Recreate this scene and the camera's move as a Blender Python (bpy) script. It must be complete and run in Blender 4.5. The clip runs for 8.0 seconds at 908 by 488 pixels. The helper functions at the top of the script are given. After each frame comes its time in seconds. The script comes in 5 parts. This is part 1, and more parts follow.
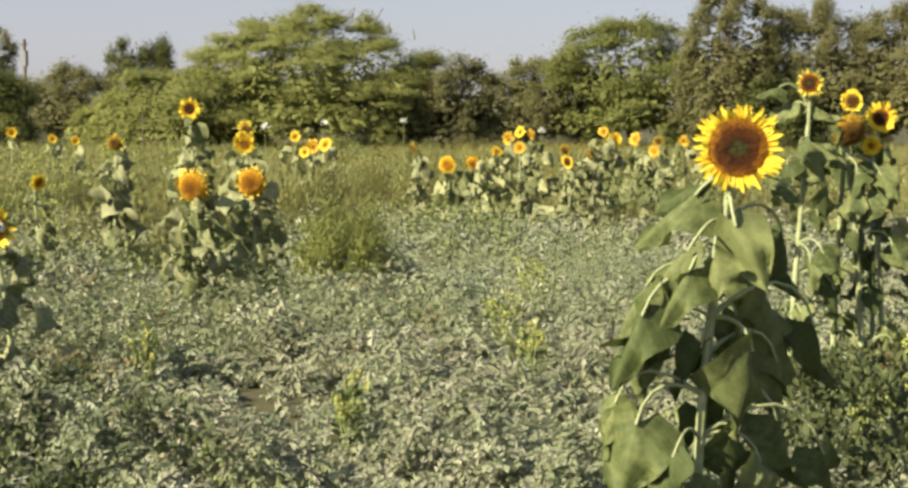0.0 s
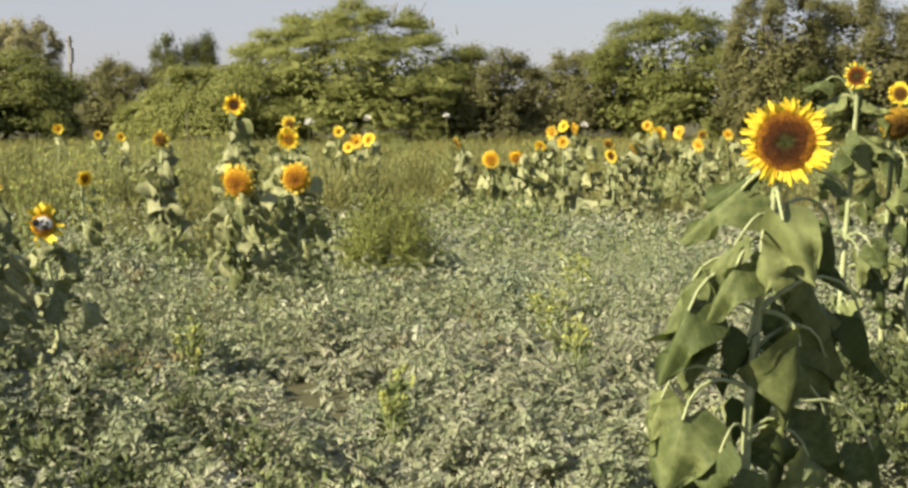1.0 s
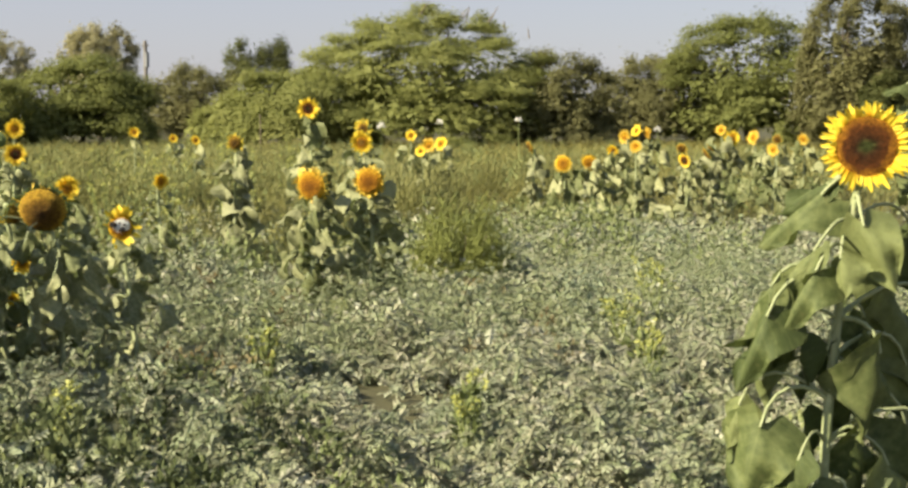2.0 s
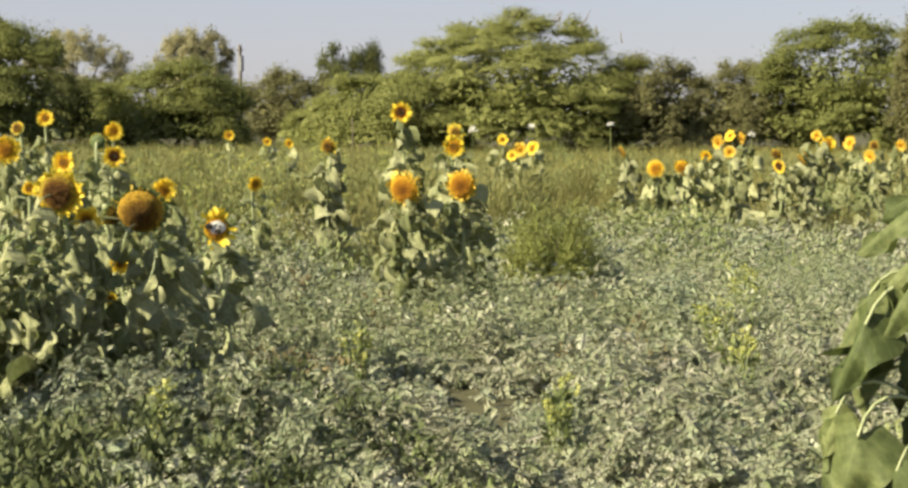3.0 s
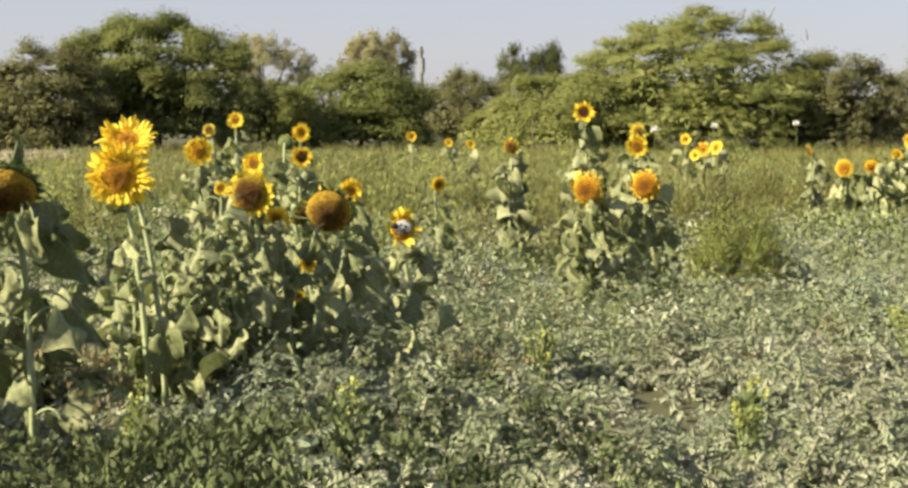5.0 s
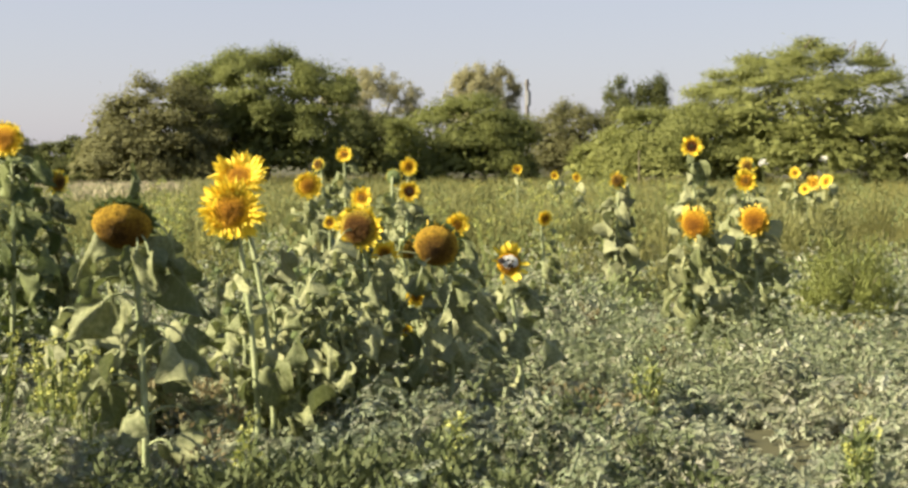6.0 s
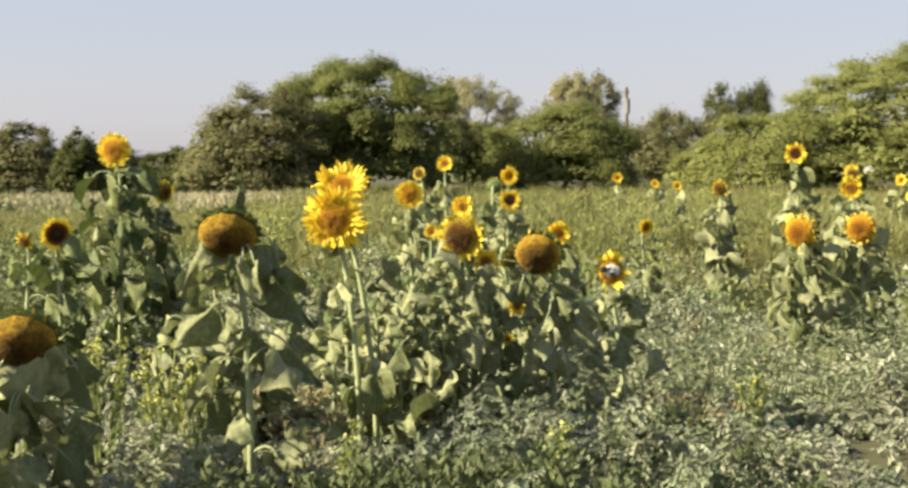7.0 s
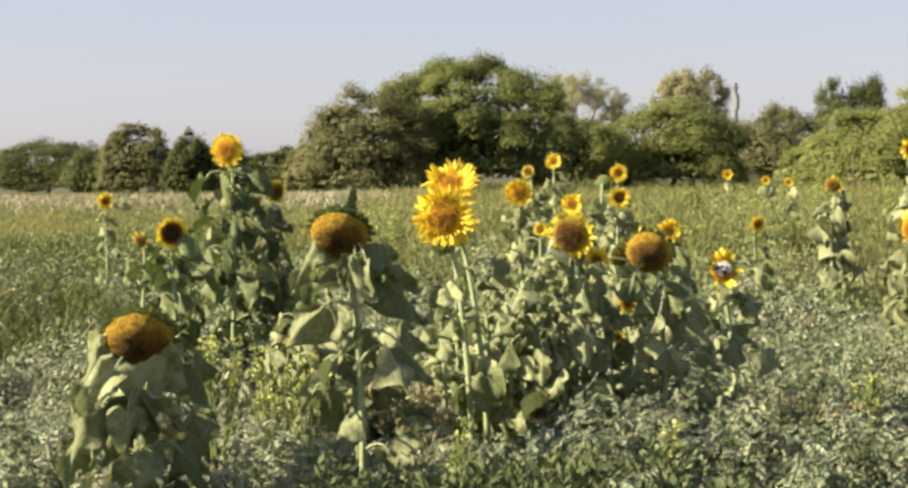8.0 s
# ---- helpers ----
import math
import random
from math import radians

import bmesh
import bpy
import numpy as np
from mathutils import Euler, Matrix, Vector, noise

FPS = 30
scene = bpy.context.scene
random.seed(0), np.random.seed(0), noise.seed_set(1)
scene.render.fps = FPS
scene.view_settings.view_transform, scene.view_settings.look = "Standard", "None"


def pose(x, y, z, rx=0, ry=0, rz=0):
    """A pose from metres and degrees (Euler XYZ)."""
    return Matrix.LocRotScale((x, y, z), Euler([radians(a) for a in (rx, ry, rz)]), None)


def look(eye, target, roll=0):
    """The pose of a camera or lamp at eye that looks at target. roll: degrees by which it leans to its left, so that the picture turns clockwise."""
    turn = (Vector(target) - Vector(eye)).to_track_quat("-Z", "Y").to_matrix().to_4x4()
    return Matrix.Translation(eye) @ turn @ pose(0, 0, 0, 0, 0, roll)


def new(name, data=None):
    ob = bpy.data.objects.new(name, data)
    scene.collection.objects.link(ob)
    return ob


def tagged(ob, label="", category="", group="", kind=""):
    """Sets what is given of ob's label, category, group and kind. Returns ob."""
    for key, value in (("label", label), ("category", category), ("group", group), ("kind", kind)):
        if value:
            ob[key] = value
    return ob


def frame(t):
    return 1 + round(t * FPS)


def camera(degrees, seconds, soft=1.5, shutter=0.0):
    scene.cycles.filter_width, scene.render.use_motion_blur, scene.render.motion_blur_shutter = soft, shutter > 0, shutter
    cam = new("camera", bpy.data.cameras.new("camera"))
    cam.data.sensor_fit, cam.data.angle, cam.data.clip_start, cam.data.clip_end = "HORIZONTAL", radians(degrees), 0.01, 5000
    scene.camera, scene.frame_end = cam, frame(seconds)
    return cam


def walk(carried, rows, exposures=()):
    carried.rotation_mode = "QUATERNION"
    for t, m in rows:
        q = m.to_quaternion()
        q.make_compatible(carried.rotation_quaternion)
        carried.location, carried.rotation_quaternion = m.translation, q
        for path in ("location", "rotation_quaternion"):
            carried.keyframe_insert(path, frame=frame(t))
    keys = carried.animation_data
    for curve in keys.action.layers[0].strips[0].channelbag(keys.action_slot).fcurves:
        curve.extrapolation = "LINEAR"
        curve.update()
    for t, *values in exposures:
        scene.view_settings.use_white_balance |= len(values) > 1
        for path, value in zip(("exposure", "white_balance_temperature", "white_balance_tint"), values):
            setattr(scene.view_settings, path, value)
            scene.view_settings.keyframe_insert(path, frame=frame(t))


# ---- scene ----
# ------------------------------------------------------------------ camera
EYE = 1.35
cam = camera(33.76, 8.0, soft=2.9)
ROWS = [
    (0.0, 0.000, 0.000, 0.000, 0.00, -4.72, 0.25),
    (0.5, 0.000, 0.007, 0.001, 0.82, -4.95, 0.10),
    (1.0, -0.007, 0.001, 0.001, 1.65, -4.93, -0.02),
    (1.5, -0.013, 0.007, 0.001, 3.14, -4.74, 0.17),
    (1.7, -0.016, 0.003, 0.001, 3.62, -4.72, 0.05),
    (2.8, -0.033, 0.003, -0.006, 6.96, -5.02, 0.41),
    (3.0, -0.033, -0.002, -0.001, 7.81, -4.62, 0.29),
    (3.5, -0.043, 0.000, -0.001, 10.08, -4.71, 0.13),
    (4.0, -0.049, 0.000, -0.002, 11.75, -4.46, 0.12),
    (4.5, -0.054, 0.006, -0.005, 13.20, -4.64, 0.08),
    (4.7, -0.056, 0.007, -0.005, 13.72, -4.68, -0.01),
    (5.8, -0.068, -0.009, 0.003, 17.94, -3.84, -0.05),
    (6.0, -0.066, -0.013, 0.010, 18.70, -3.38, -0.05),
    (6.5, -0.069, -0.021, 0.010, 20.24, -2.91, -0.06),
    (7.0, -0.077, -0.022, 0.010, 22.48, -3.03, -0.34),
    (7.5, -0.086, -0.025, 0.010, 24.14, -2.85, -0.50),
    (8.0, -0.090, -0.029, 0.011, 26.58, -3.07, -0.71),
]
walk(cam, [(t, pose(x, y, EYE + z, 90 + pitch, 0, yaw) @ pose(0, 0, 0, 0, 0, roll)) for t, x, y, z, yaw, pitch, roll in ROWS],
     exposures=[(0.0, 1.31), (4.5, 1.42), (8.0, 1.56)])

# ------------------------------------------------------------------ sky and sun
SUN_TO = Vector((-0.77, -0.52, 0.60)).normalized()      # from the field towards the sun
world = bpy.data.worlds.new("sky")
scene.world = world
world.use_nodes = True
wn = world.node_tree.nodes
wl = world.node_tree.links
sky = wn.new("ShaderNodeTexSky")
sky.sky_type = "NISHITA"
sky.sun_disc = False
sky.sun_elevation = math.asin(SUN_TO.z)
sky.sun_rotation = math.atan2(SUN_TO.x, SUN_TO.y)
sky.air_density, sky.dust_density, sky.ozone_density = 1.0, 0.8, 1.0
haze = wn.new("ShaderNodeMix")                          # thin milky haze over the whole sky
haze.data_type = "RGBA"
up_axis = wn.new("ShaderNodeTexCoord")
parts_of = wn.new("ShaderNodeSeparateXYZ")
wl.new(up_axis.outputs["Generated"], parts_of.inputs[0])
thins = wn.new("ShaderNodeMapRange")                    # the haze thins out from the horizon upwards
thins.interpolation_type = "SMOOTHSTEP"
for slot, value in zip((1, 2, 3, 4), (0.05, 0.75, 0.72, 0.12)):
    thins.inputs[slot].default_value = value
wl.new(parts_of.outputs[2], thins.inputs[0])
wl.new(thins.outputs[0], haze.inputs[0])
haze.inputs[7].default_value = (2.95, 2.85, 3.4, 1)
wl.new(sky.outputs["Color"], haze.inputs[6])
wl.new(haze.outputs[2], wn["Background"].inputs["Color"])
wn["Background"].inputs["Strength"].default_value = 0.065
sun_data = bpy.data.lights.new("sun", "SUN")
sun_data.energy, sun_data.angle, sun_data.color = 4.9, radians(0.6), (1.0, 0.905, 0.68)
sun = new("sun", sun_data)
sun.matrix_world = look(SUN_TO * 50, (0, 0, 0))


# ------------------------------------------------------------------ materials
def ramp(nt, stops):
    r = nt.nodes.new("ShaderNodeValToRGB")
    e = r.color_ramp.elements
    while len(e) < len(stops):
        e.new(0.5)
    for el, (p, c) in zip(e, stops):
        el.position, el.color = p, (*c, 1)
    return r


def base_material(name, rough=0.6, spec=0.3):
    m = bpy.data.materials.new(name)
    m.use_nodes = True
    b = m.node_tree.nodes["Principled BSDF"]
    b.inputs["Roughness"].default_value = rough
    b.inputs["Specular IOR Level"].default_value = spec
    return m, m.node_tree, b


def noise_tex(nt, scale, detail=4.0, coord="Object"):
    co = nt.nodes.new("ShaderNodeTexCoord")
    n = nt.nodes.new("ShaderNodeTexNoise")
    n.inputs["Scale"].default_value, n.inputs["Detail"].default_value = scale, detail
    nt.links.new(co.outputs[coord], n.inputs["Vector"])
    return n


def mix_rgb(nt, fac, a, b, how="MIX"):
    m = nt.nodes.new("ShaderNodeMix")
    m.data_type, m.blend_type = "RGBA", how
    for sock, v in ((m.inputs[0], fac), (m.inputs[6], a), (m.inputs[7], b)):
        if hasattr(v, "is_output"):
            nt.links.new(v, sock)
        else:
            sock.default_value = v if isinstance(v, (int, float)) else (*v, 1)
    return m.outputs[2]


def maths(nt, op, a, b=0.0, c=0.0):
    m = nt.nodes.new("ShaderNodeMath")
    m.operation = op
    for sock, v in zip(m.inputs, (a, b, c)):
        if hasattr(v, "is_output"):
            nt.links.new(v, sock)
        else:
            sock.default_value = v
    return m.outputs[0]


def translucent(nt, b, colour, amount):
    """Lets part of the light through a thin blade."""
    t = nt.nodes.new("ShaderNodeBsdfTranslucent")
    mx = nt.nodes.new("ShaderNodeMixShader")
    mx.inputs[0].default_value = amount
    if hasattr(colour, "is_output"):
        nt.links.new(colour, t.inputs["Color"])
    else:
        t.inputs["Color"].default_value = (*colour, 1)
    nt.links.new(b.outputs[0], mx.inputs[1])
    nt.links.new(t.outputs[0], mx.inputs[2])
    nt.links.new(mx.outputs[0], nt.nodes["Material Output"].inputs["Surface"])


def add_bump(nt, b, height, strength, dist=0.01):
    bu = nt.nodes.new("ShaderNodeBump")
    bu.inputs["Strength"].default_value, bu.inputs["Distance"].default_value = strength, dist
    nt.links.new(height, bu.inputs["Height"])
    nt.links.new(bu.outputs[0], b.inputs["Normal"])


def leaf_material(name, dark, pale, spot, through_amount=0.12):
    """Broad sunflower leaf: midrib and side veins, dust, brown spots."""
    m, nt, b = base_material(name, 0.62, 0.25)
    uv = nt.nodes.new("ShaderNodeUVMap")
    sep = nt.nodes.new("ShaderNodeSeparateXYZ")
    nt.links.new(uv.outputs[0], sep.inputs[0])
    ax = maths(nt, "ABSOLUTE", maths(nt, "SUBTRACT", sep.outputs[0], 0.5))
    rib = maths(nt, "LESS_THAN", ax, 0.014)
    ph = maths(nt, "FRACT", maths(nt, "MULTIPLY", maths(nt, "SUBTRACT", sep.outputs[1], maths(nt, "MULTIPLY", ax, 0.75)), 7.0))
    side = maths(nt, "LESS_THAN", maths(nt, "ABSOLUTE", maths(nt, "SUBTRACT", ph, 0.5)), 0.055)
    vein = maths(nt, "MAXIMUM", rib, maths(nt, "MULTIPLY", side, 0.6))
    n1 = noise_tex(nt, 9.0, 5.0)
    n2 = noise_tex(nt, 60.0, 3.0)
    info = nt.nodes.new("ShaderNodeObjectInfo")
    mixv = maths(nt, "ADD", maths(nt, "MULTIPLY", n1.outputs[0], 0.75), maths(nt, "MULTIPLY", maths(nt, "SUBTRACT", info.outputs["Random"], 0.5), 0.5))
    r = ramp(nt, [(0.2, dark), (0.6, pale)])
    nt.links.new(mixv, r.inputs[0])
    c = mix_rgb(nt, maths(nt, "MULTIPLY", vein, 0.16), r.outputs[0], tuple(min(1, x * 1.5) for x in pale))
    sp = ramp(nt, [(0.66, (0, 0, 0)), (0.74, (1, 1, 1))])
    n3 = noise_tex(nt, 22.0, 6.0)
    nt.links.new(n3.outputs[0], sp.inputs[0])
    c = mix_rgb(nt, sp.outputs[0], c, spot)
    nt.links.new(c, b.inputs["Base Color"])
    h = maths(nt, "ADD", maths(nt, "MULTIPLY", vein, -0.6), n2.outputs[0])
    add_bump(nt, b, h, 0.45, 0.006)
    translucent(nt, b, mix_rgb(nt, 0.3, c, (0.25, 0.33, 0.06)), through_amount)
    return m


def random_material(name, stops, rough=0.7, through_amount=0.15, big=None, spread=0.6):
    """Many small blades in one mesh: each blade takes a colour of its own, and patches of metres differ."""
    m, nt, b = base_material(name, rough, 0.2)
    g = nt.nodes.new("ShaderNodeNewGeometry")
    n = noise_tex(nt, big or 0.5, 3.0)
    v = maths(nt, "ADD", maths(nt, "MULTIPLY", g.outputs["Random Per Island"], spread), maths(nt, "MULTIPLY", maths(nt, "SUBTRACT", n.outputs[0], 0.3), 0.9))
    r = ramp(nt, stops)
    nt.links.new(v, r.inputs[0])
    nt.links.new(r.outputs[0], b.inputs["Base Color"])
    if through_amount:
        translucent(nt, b, r.outputs[0], through_amount)
    return m


def carpet_material(name):
    """Downy weed leaves: grey-sage, in random patches a warm beige or a cooler green."""
    m, nt, b = base_material(name, 0.75, 0.2)
    g = nt.nodes.new("ShaderNodeNewGeometry")
    r = ramp(nt, [(0.0, (0.165, 0.203, 0.085)), (0.22, (0.296, 0.325, 0.177)), (0.40, (0.364, 0.351, 0.233)), (0.55, (0.282, 0.325, 0.177)), (0.72, (0.398, 0.419, 0.275)), (0.86, (0.466, 0.439, 0.318)), (1.0, (0.549, 0.554, 0.408))])
    wide, dabs = noise_tex(nt, 0.9, 4.0), noise_tex(nt, 5.0, 2.0)
    level = maths(nt, "ADD", maths(nt, "MULTIPLY", g.outputs["Random Per Island"], 0.7), maths(nt, "MULTIPLY", maths(nt, "SUBTRACT", wide.outputs[0], 0.42), 0.8))
    nt.links.new(maths(nt, "ADD", level, maths(nt, "MULTIPLY", maths(nt, "SUBTRACT", dabs.outputs[0], 0.40), 0.9)), r.inputs[0])
    beige = ramp(nt, [(0.52, (0, 0, 0)), (0.66, (0.35, 0.35, 0.35))])
    nt.links.new(noise_tex(nt, 1.7, 5.0).outputs[0], beige.inputs[0])
    c = mix_rgb(nt, beige.outputs[0], r.outputs[0], (0.40, 0.37, 0.265))
    cool = ramp(nt, [(0.52, (0, 0, 0)), (0.66, (0.6, 0.6, 0.6))])
    nt.links.new(noise_tex(nt, 0.55, 4.0).outputs[0], cool.inputs[0])
    c = mix_rgb(nt, cool.outputs[0], c, (0.23, 0.285, 0.185))
    nt.links.new(c, b.inputs["Base Color"])
    translucent(nt, b, c, 0.3)
    return m


def plain_material(name, a, c2, scale, rough=0.7, bump=0.4, through_amount=0.0):
    m, nt, b = base_material(name, rough, 0.25)
    n = noise_tex(nt, scale, 6.0)
    n2 = noise_tex(nt, scale * 6, 3.0)
    r = ramp(nt, [(0.3, a), (0.7, c2)])
    nt.links.new(maths(nt, "ADD", maths(nt, "MULTIPLY", n.outputs[0], 0.7), maths(nt, "MULTIPLY", n2.outputs[0], 0.3)), r.inputs[0])
    nt.links.new(r.outputs[0], b.inputs["Base Color"])
    add_bump(nt, b, n2.outputs[0], bump)
    if through_amount:
        translucent(nt, b, r.outputs[0], through_amount)
    return m


def disc_material(name, centre, middle, ring, rim):
    """Florets and seeds of a flower's disc: rings of colour from the middle outwards, grainy."""
    m, nt, b = base_material(name, 0.85, 0.15)
    uv = nt.nodes.new("ShaderNodeUVMap")
    sep = nt.nodes.new("ShaderNodeSeparateXYZ")
    nt.links.new(uv.outputs[0], sep.inputs[0])
    n = noise_tex(nt, 9.0, 5.0)
    big = noise_tex(nt, 2.2, 3.0)
    rad = maths(nt, "ADD", sep.outputs[0], maths(nt, "MULTIPLY", maths(nt, "SUBTRACT", big.outputs[0], 0.5), 0.45))
    r = ramp(nt, [(0.12, centre), (0.34, middle), (0.72, ring), (0.95, rim)])
    nt.links.new(rad, r.inputs[0])
    vo = nt.nodes.new("ShaderNodeTexVoronoi")
    vo.inputs["Scale"].default_value = 26
    co = nt.nodes.new("ShaderNodeTexCoord")
    nt.links.new(co.outputs["Object"], vo.inputs["Vector"])
    dk = ramp(nt, [(0.35, (0.6, 0.57, 0.55)), (0.62, (1.3, 1.25, 1.2))])
    nt.links.new(n.outputs[0], dk.inputs[0])
    nt.links.new(mix_rgb(nt, 1.0, r.outputs[0], dk.outputs[0], "MULTIPLY"), b.inputs["Base Color"])
    add_bump(nt, b, maths(nt, "ADD", vo.outputs["Distance"], n.outputs[0]), 0.55, 0.08)
    return m


def petal_material(name, base, tip, through_amount=0.3):
    m, nt, b = base_material(name, 0.55, 0.25)
    uv = nt.nodes.new("ShaderNodeUVMap")
    sep = nt.nodes.new("ShaderNodeSeparateXYZ")
    nt.links.new(uv.outputs[0], sep.inputs[0])
    n = noise_tex(nt, 5.0)
    info = nt.nodes.new("ShaderNodeObjectInfo")
    v = maths(nt, "ADD", sep.outputs[1], maths(nt, "MULTIPLY", maths(nt, "SUBTRACT", n.outputs[0], 0.5), 0.6))
    v = maths(nt, "ADD", v, maths(nt, "MULTIPLY", maths(nt, "SUBTRACT", info.outputs["Random"], 0.5), 0.3))
    r = ramp(nt, [(0.0, base), (0.38, tip)])
    nt.links.new(v, r.inputs[0])
    nt.links.new(r.outputs[0], b.inputs["Base Color"])
    translucent(nt, b, r.outputs[0], through_amount)
    return m


M_LEAF = leaf_material("sunflower_leaf", (0.115, 0.13, 0.05), (0.33, 0.333, 0.168), (0.25, 0.21, 0.11), 0.17)
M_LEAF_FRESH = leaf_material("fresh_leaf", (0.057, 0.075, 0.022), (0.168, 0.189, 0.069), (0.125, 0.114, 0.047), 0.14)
M_LEAF_DRY = leaf_material("wilted_leaf", (0.165, 0.17, 0.08), (0.275, 0.28, 0.15), (0.17, 0.13, 0.065))
M_STEM = plain_material("hairy_stem", (0.20, 0.235, 0.10), (0.38, 0.40, 0.22), 14, 0.55)
M_SEPAL = plain_material("sepal", (0.09, 0.13, 0.04), (0.18, 0.22, 0.08), 30, 0.6, through_amount=0.2)
M_PETAL = petal_material("petal", (0.76, 0.38, 0.006), (0.84, 0.635, 0.05))
M_PETAL_OLD = petal_material("withered_petal", (0.50, 0.25, 0.012), (0.74, 0.52, 0.07), 0.2)
M_DISC = disc_material("disc_fresh", (0.045, 0.055, 0.015), (0.038, 0.016, 0.005), (0.086, 0.029, 0.006), (0.300, 0.136, 0.011))
M_DISC_YOUNG = disc_material("disc_young", (0.20, 0.13, 0.02), (0.17, 0.075, 0.01), (0.36, 0.17, 0.01), (0.66, 0.40, 0.014))
M_DISC_OLD = disc_material("disc_ripe", (0.058, 0.031, 0.007), (0.094, 0.051, 0.008), (0.172, 0.098, 0.012), (0.359, 0.226, 0.024))
M_DISC_GOLD = disc_material("disc_golden", (0.26, 0.115, 0.009), (0.32, 0.145, 0.01), (0.46, 0.23, 0.012), (0.76, 0.50, 0.03))
M_DISC_BROWN = disc_material("disc_brown", (0.090, 0.046, 0.010), (0.072, 0.033, 0.008), (0.132, 0.065, 0.011), (0.372, 0.273, 0.032))
M_DISC_RIPE = disc_material("disc_orange", (0.17, 0.07, 0.008), (0.24, 0.10, 0.009), (0.38, 0.18, 0.012), (0.62, 0.38, 0.03))
M_PITH = plain_material("bare_pith", (0.55, 0.53, 0.46), (0.78, 0.76, 0.7), 40, 0.8)
M_DARKSEED = plain_material("dark_seed", (0.02, 0.016, 0.014), (0.05, 0.04, 0.035), 60, 0.6)
M_SOIL = plain_material("dry_soil", (0.045, 0.044, 0.02), (0.098, 0.09, 0.043), 1.3, 0.95, 0.6)
M_SAGE = carpet_material("sage_weed")
M_FIELD = random_material("field_weed", [(0.0, (0.162, 0.168, 0.054)), (0.5, (0.292, 0.281, 0.108)), (1.0, (0.432, 0.398, 0.180))], 0.7, 0.48, spread=0.3)
M_SOFTWEED = random_material("soft_weed", [(0.0, (0.216, 0.254, 0.115)), (0.5, (0.335, 0.362, 0.201)), (1.0, (0.443, 0.448, 0.282))], 0.75, 0.45, 0.8, 0.3)
M_GREENWEED = random_material("green_weed", [(0.0, (0.075, 0.095, 0.03)), (0.5, (0.15, 0.18, 0.065)), (1.0, (0.28, 0.295, 0.12))])
M_GRASS = random_material("field_grass", [(0.0, (0.184, 0.173, 0.047)), (0.5, (0.313, 0.281, 0.089)), (1.0, (0.454, 0.388, 0.150))], 0.7, 0.48, 0.12, 0.3)
M_STRAW = random_material("dry_straw", [(0.0, (0.28, 0.24, 0.14)), (1.0, (0.55, 0.48, 0.32))])
M_DARKGRASS = random_material("rank_grass", [(0.0, (0.075, 0.09, 0.022)), (0.6, (0.13, 0.145, 0.038)), (1.0, (0.21, 0.21, 0.07))], big=0.3, spread=0.3)
# dark weed leaves; beside the tall path plant the tone doubles as painted shade
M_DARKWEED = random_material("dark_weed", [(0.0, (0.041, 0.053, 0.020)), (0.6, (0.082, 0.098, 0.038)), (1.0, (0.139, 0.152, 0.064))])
M_RUST = random_material("rusty_weed", [(0.0, (0.09, 0.068, 0.03)), (0.5, (0.16, 0.125, 0.055)), (1.0, (0.26, 0.22, 0.11))])
M_FEATHER = random_material("feathery_shrub", [(0.0, (0.130, 0.150, 0.034)), (0.5, (0.221, 0.237, 0.066)), (1.0, (0.351, 0.325, 0.114))], spread=0.3)
M_MUSTARD = random_material("mustard_bloom", [(0.0, (0.28, 0.31, 0.07)), (0.6, (0.45, 0.45, 0.13)), (1.0, (0.62, 0.59, 0.25))], 0.6, 0.25)
M_MUSTEM = plain_material("mustard_stem", (0.15, 0.19, 0.05), (0.30, 0.33, 0.12), 20)
M_BARK = plain_material("bark", (0.10, 0.08, 0.055), (0.22, 0.18, 0.13), 8, 0.9, 0.8)
M_WOOD = plain_material("grey_timber", (0.12, 0.11, 0.10), (0.22, 0.20, 0.18), 6, 0.9)
M_STEEL = plain_material("grey_steel", (0.15, 0.155, 0.16), (0.24, 0.245, 0.25), 10, 0.5)
CROWNS = {
    "green": random_material("crown_green", [(0.0, (0.127, 0.142, 0.037)), (0.5, (0.235, 0.250, 0.080)), (1.0, (0.369, 0.368, 0.143))], 0.7, 0.5, 0.9, 0.14),
    "light": random_material("crown_light", [(0.0, (0.176, 0.192, 0.051)), (0.5, (0.293, 0.302, 0.103)), (1.0, (0.426, 0.405, 0.188))], 0.7, 0.5, 0.9, 0.14),
    # a darker crown; on low hedge bushes its colour also carries their shade
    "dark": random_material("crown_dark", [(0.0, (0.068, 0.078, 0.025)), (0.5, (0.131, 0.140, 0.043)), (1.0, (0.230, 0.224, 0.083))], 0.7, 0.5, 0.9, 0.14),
    "olive": random_material("crown_olive", [(0.0, (0.130, 0.128, 0.050)), (0.5, (0.223, 0.213, 0.093)), (1.0, (0.343, 0.312, 0.158))], 0.7, 0.5, 0.9, 0.14),
    "pale": random_material("crown_pale", [(0.0, (0.250, 0.232, 0.118)), (0.5, (0.406, 0.374, 0.203)), (1.0, (0.562, 0.508, 0.312))], 0.7, 0.5, 0.9, 0.14),
}


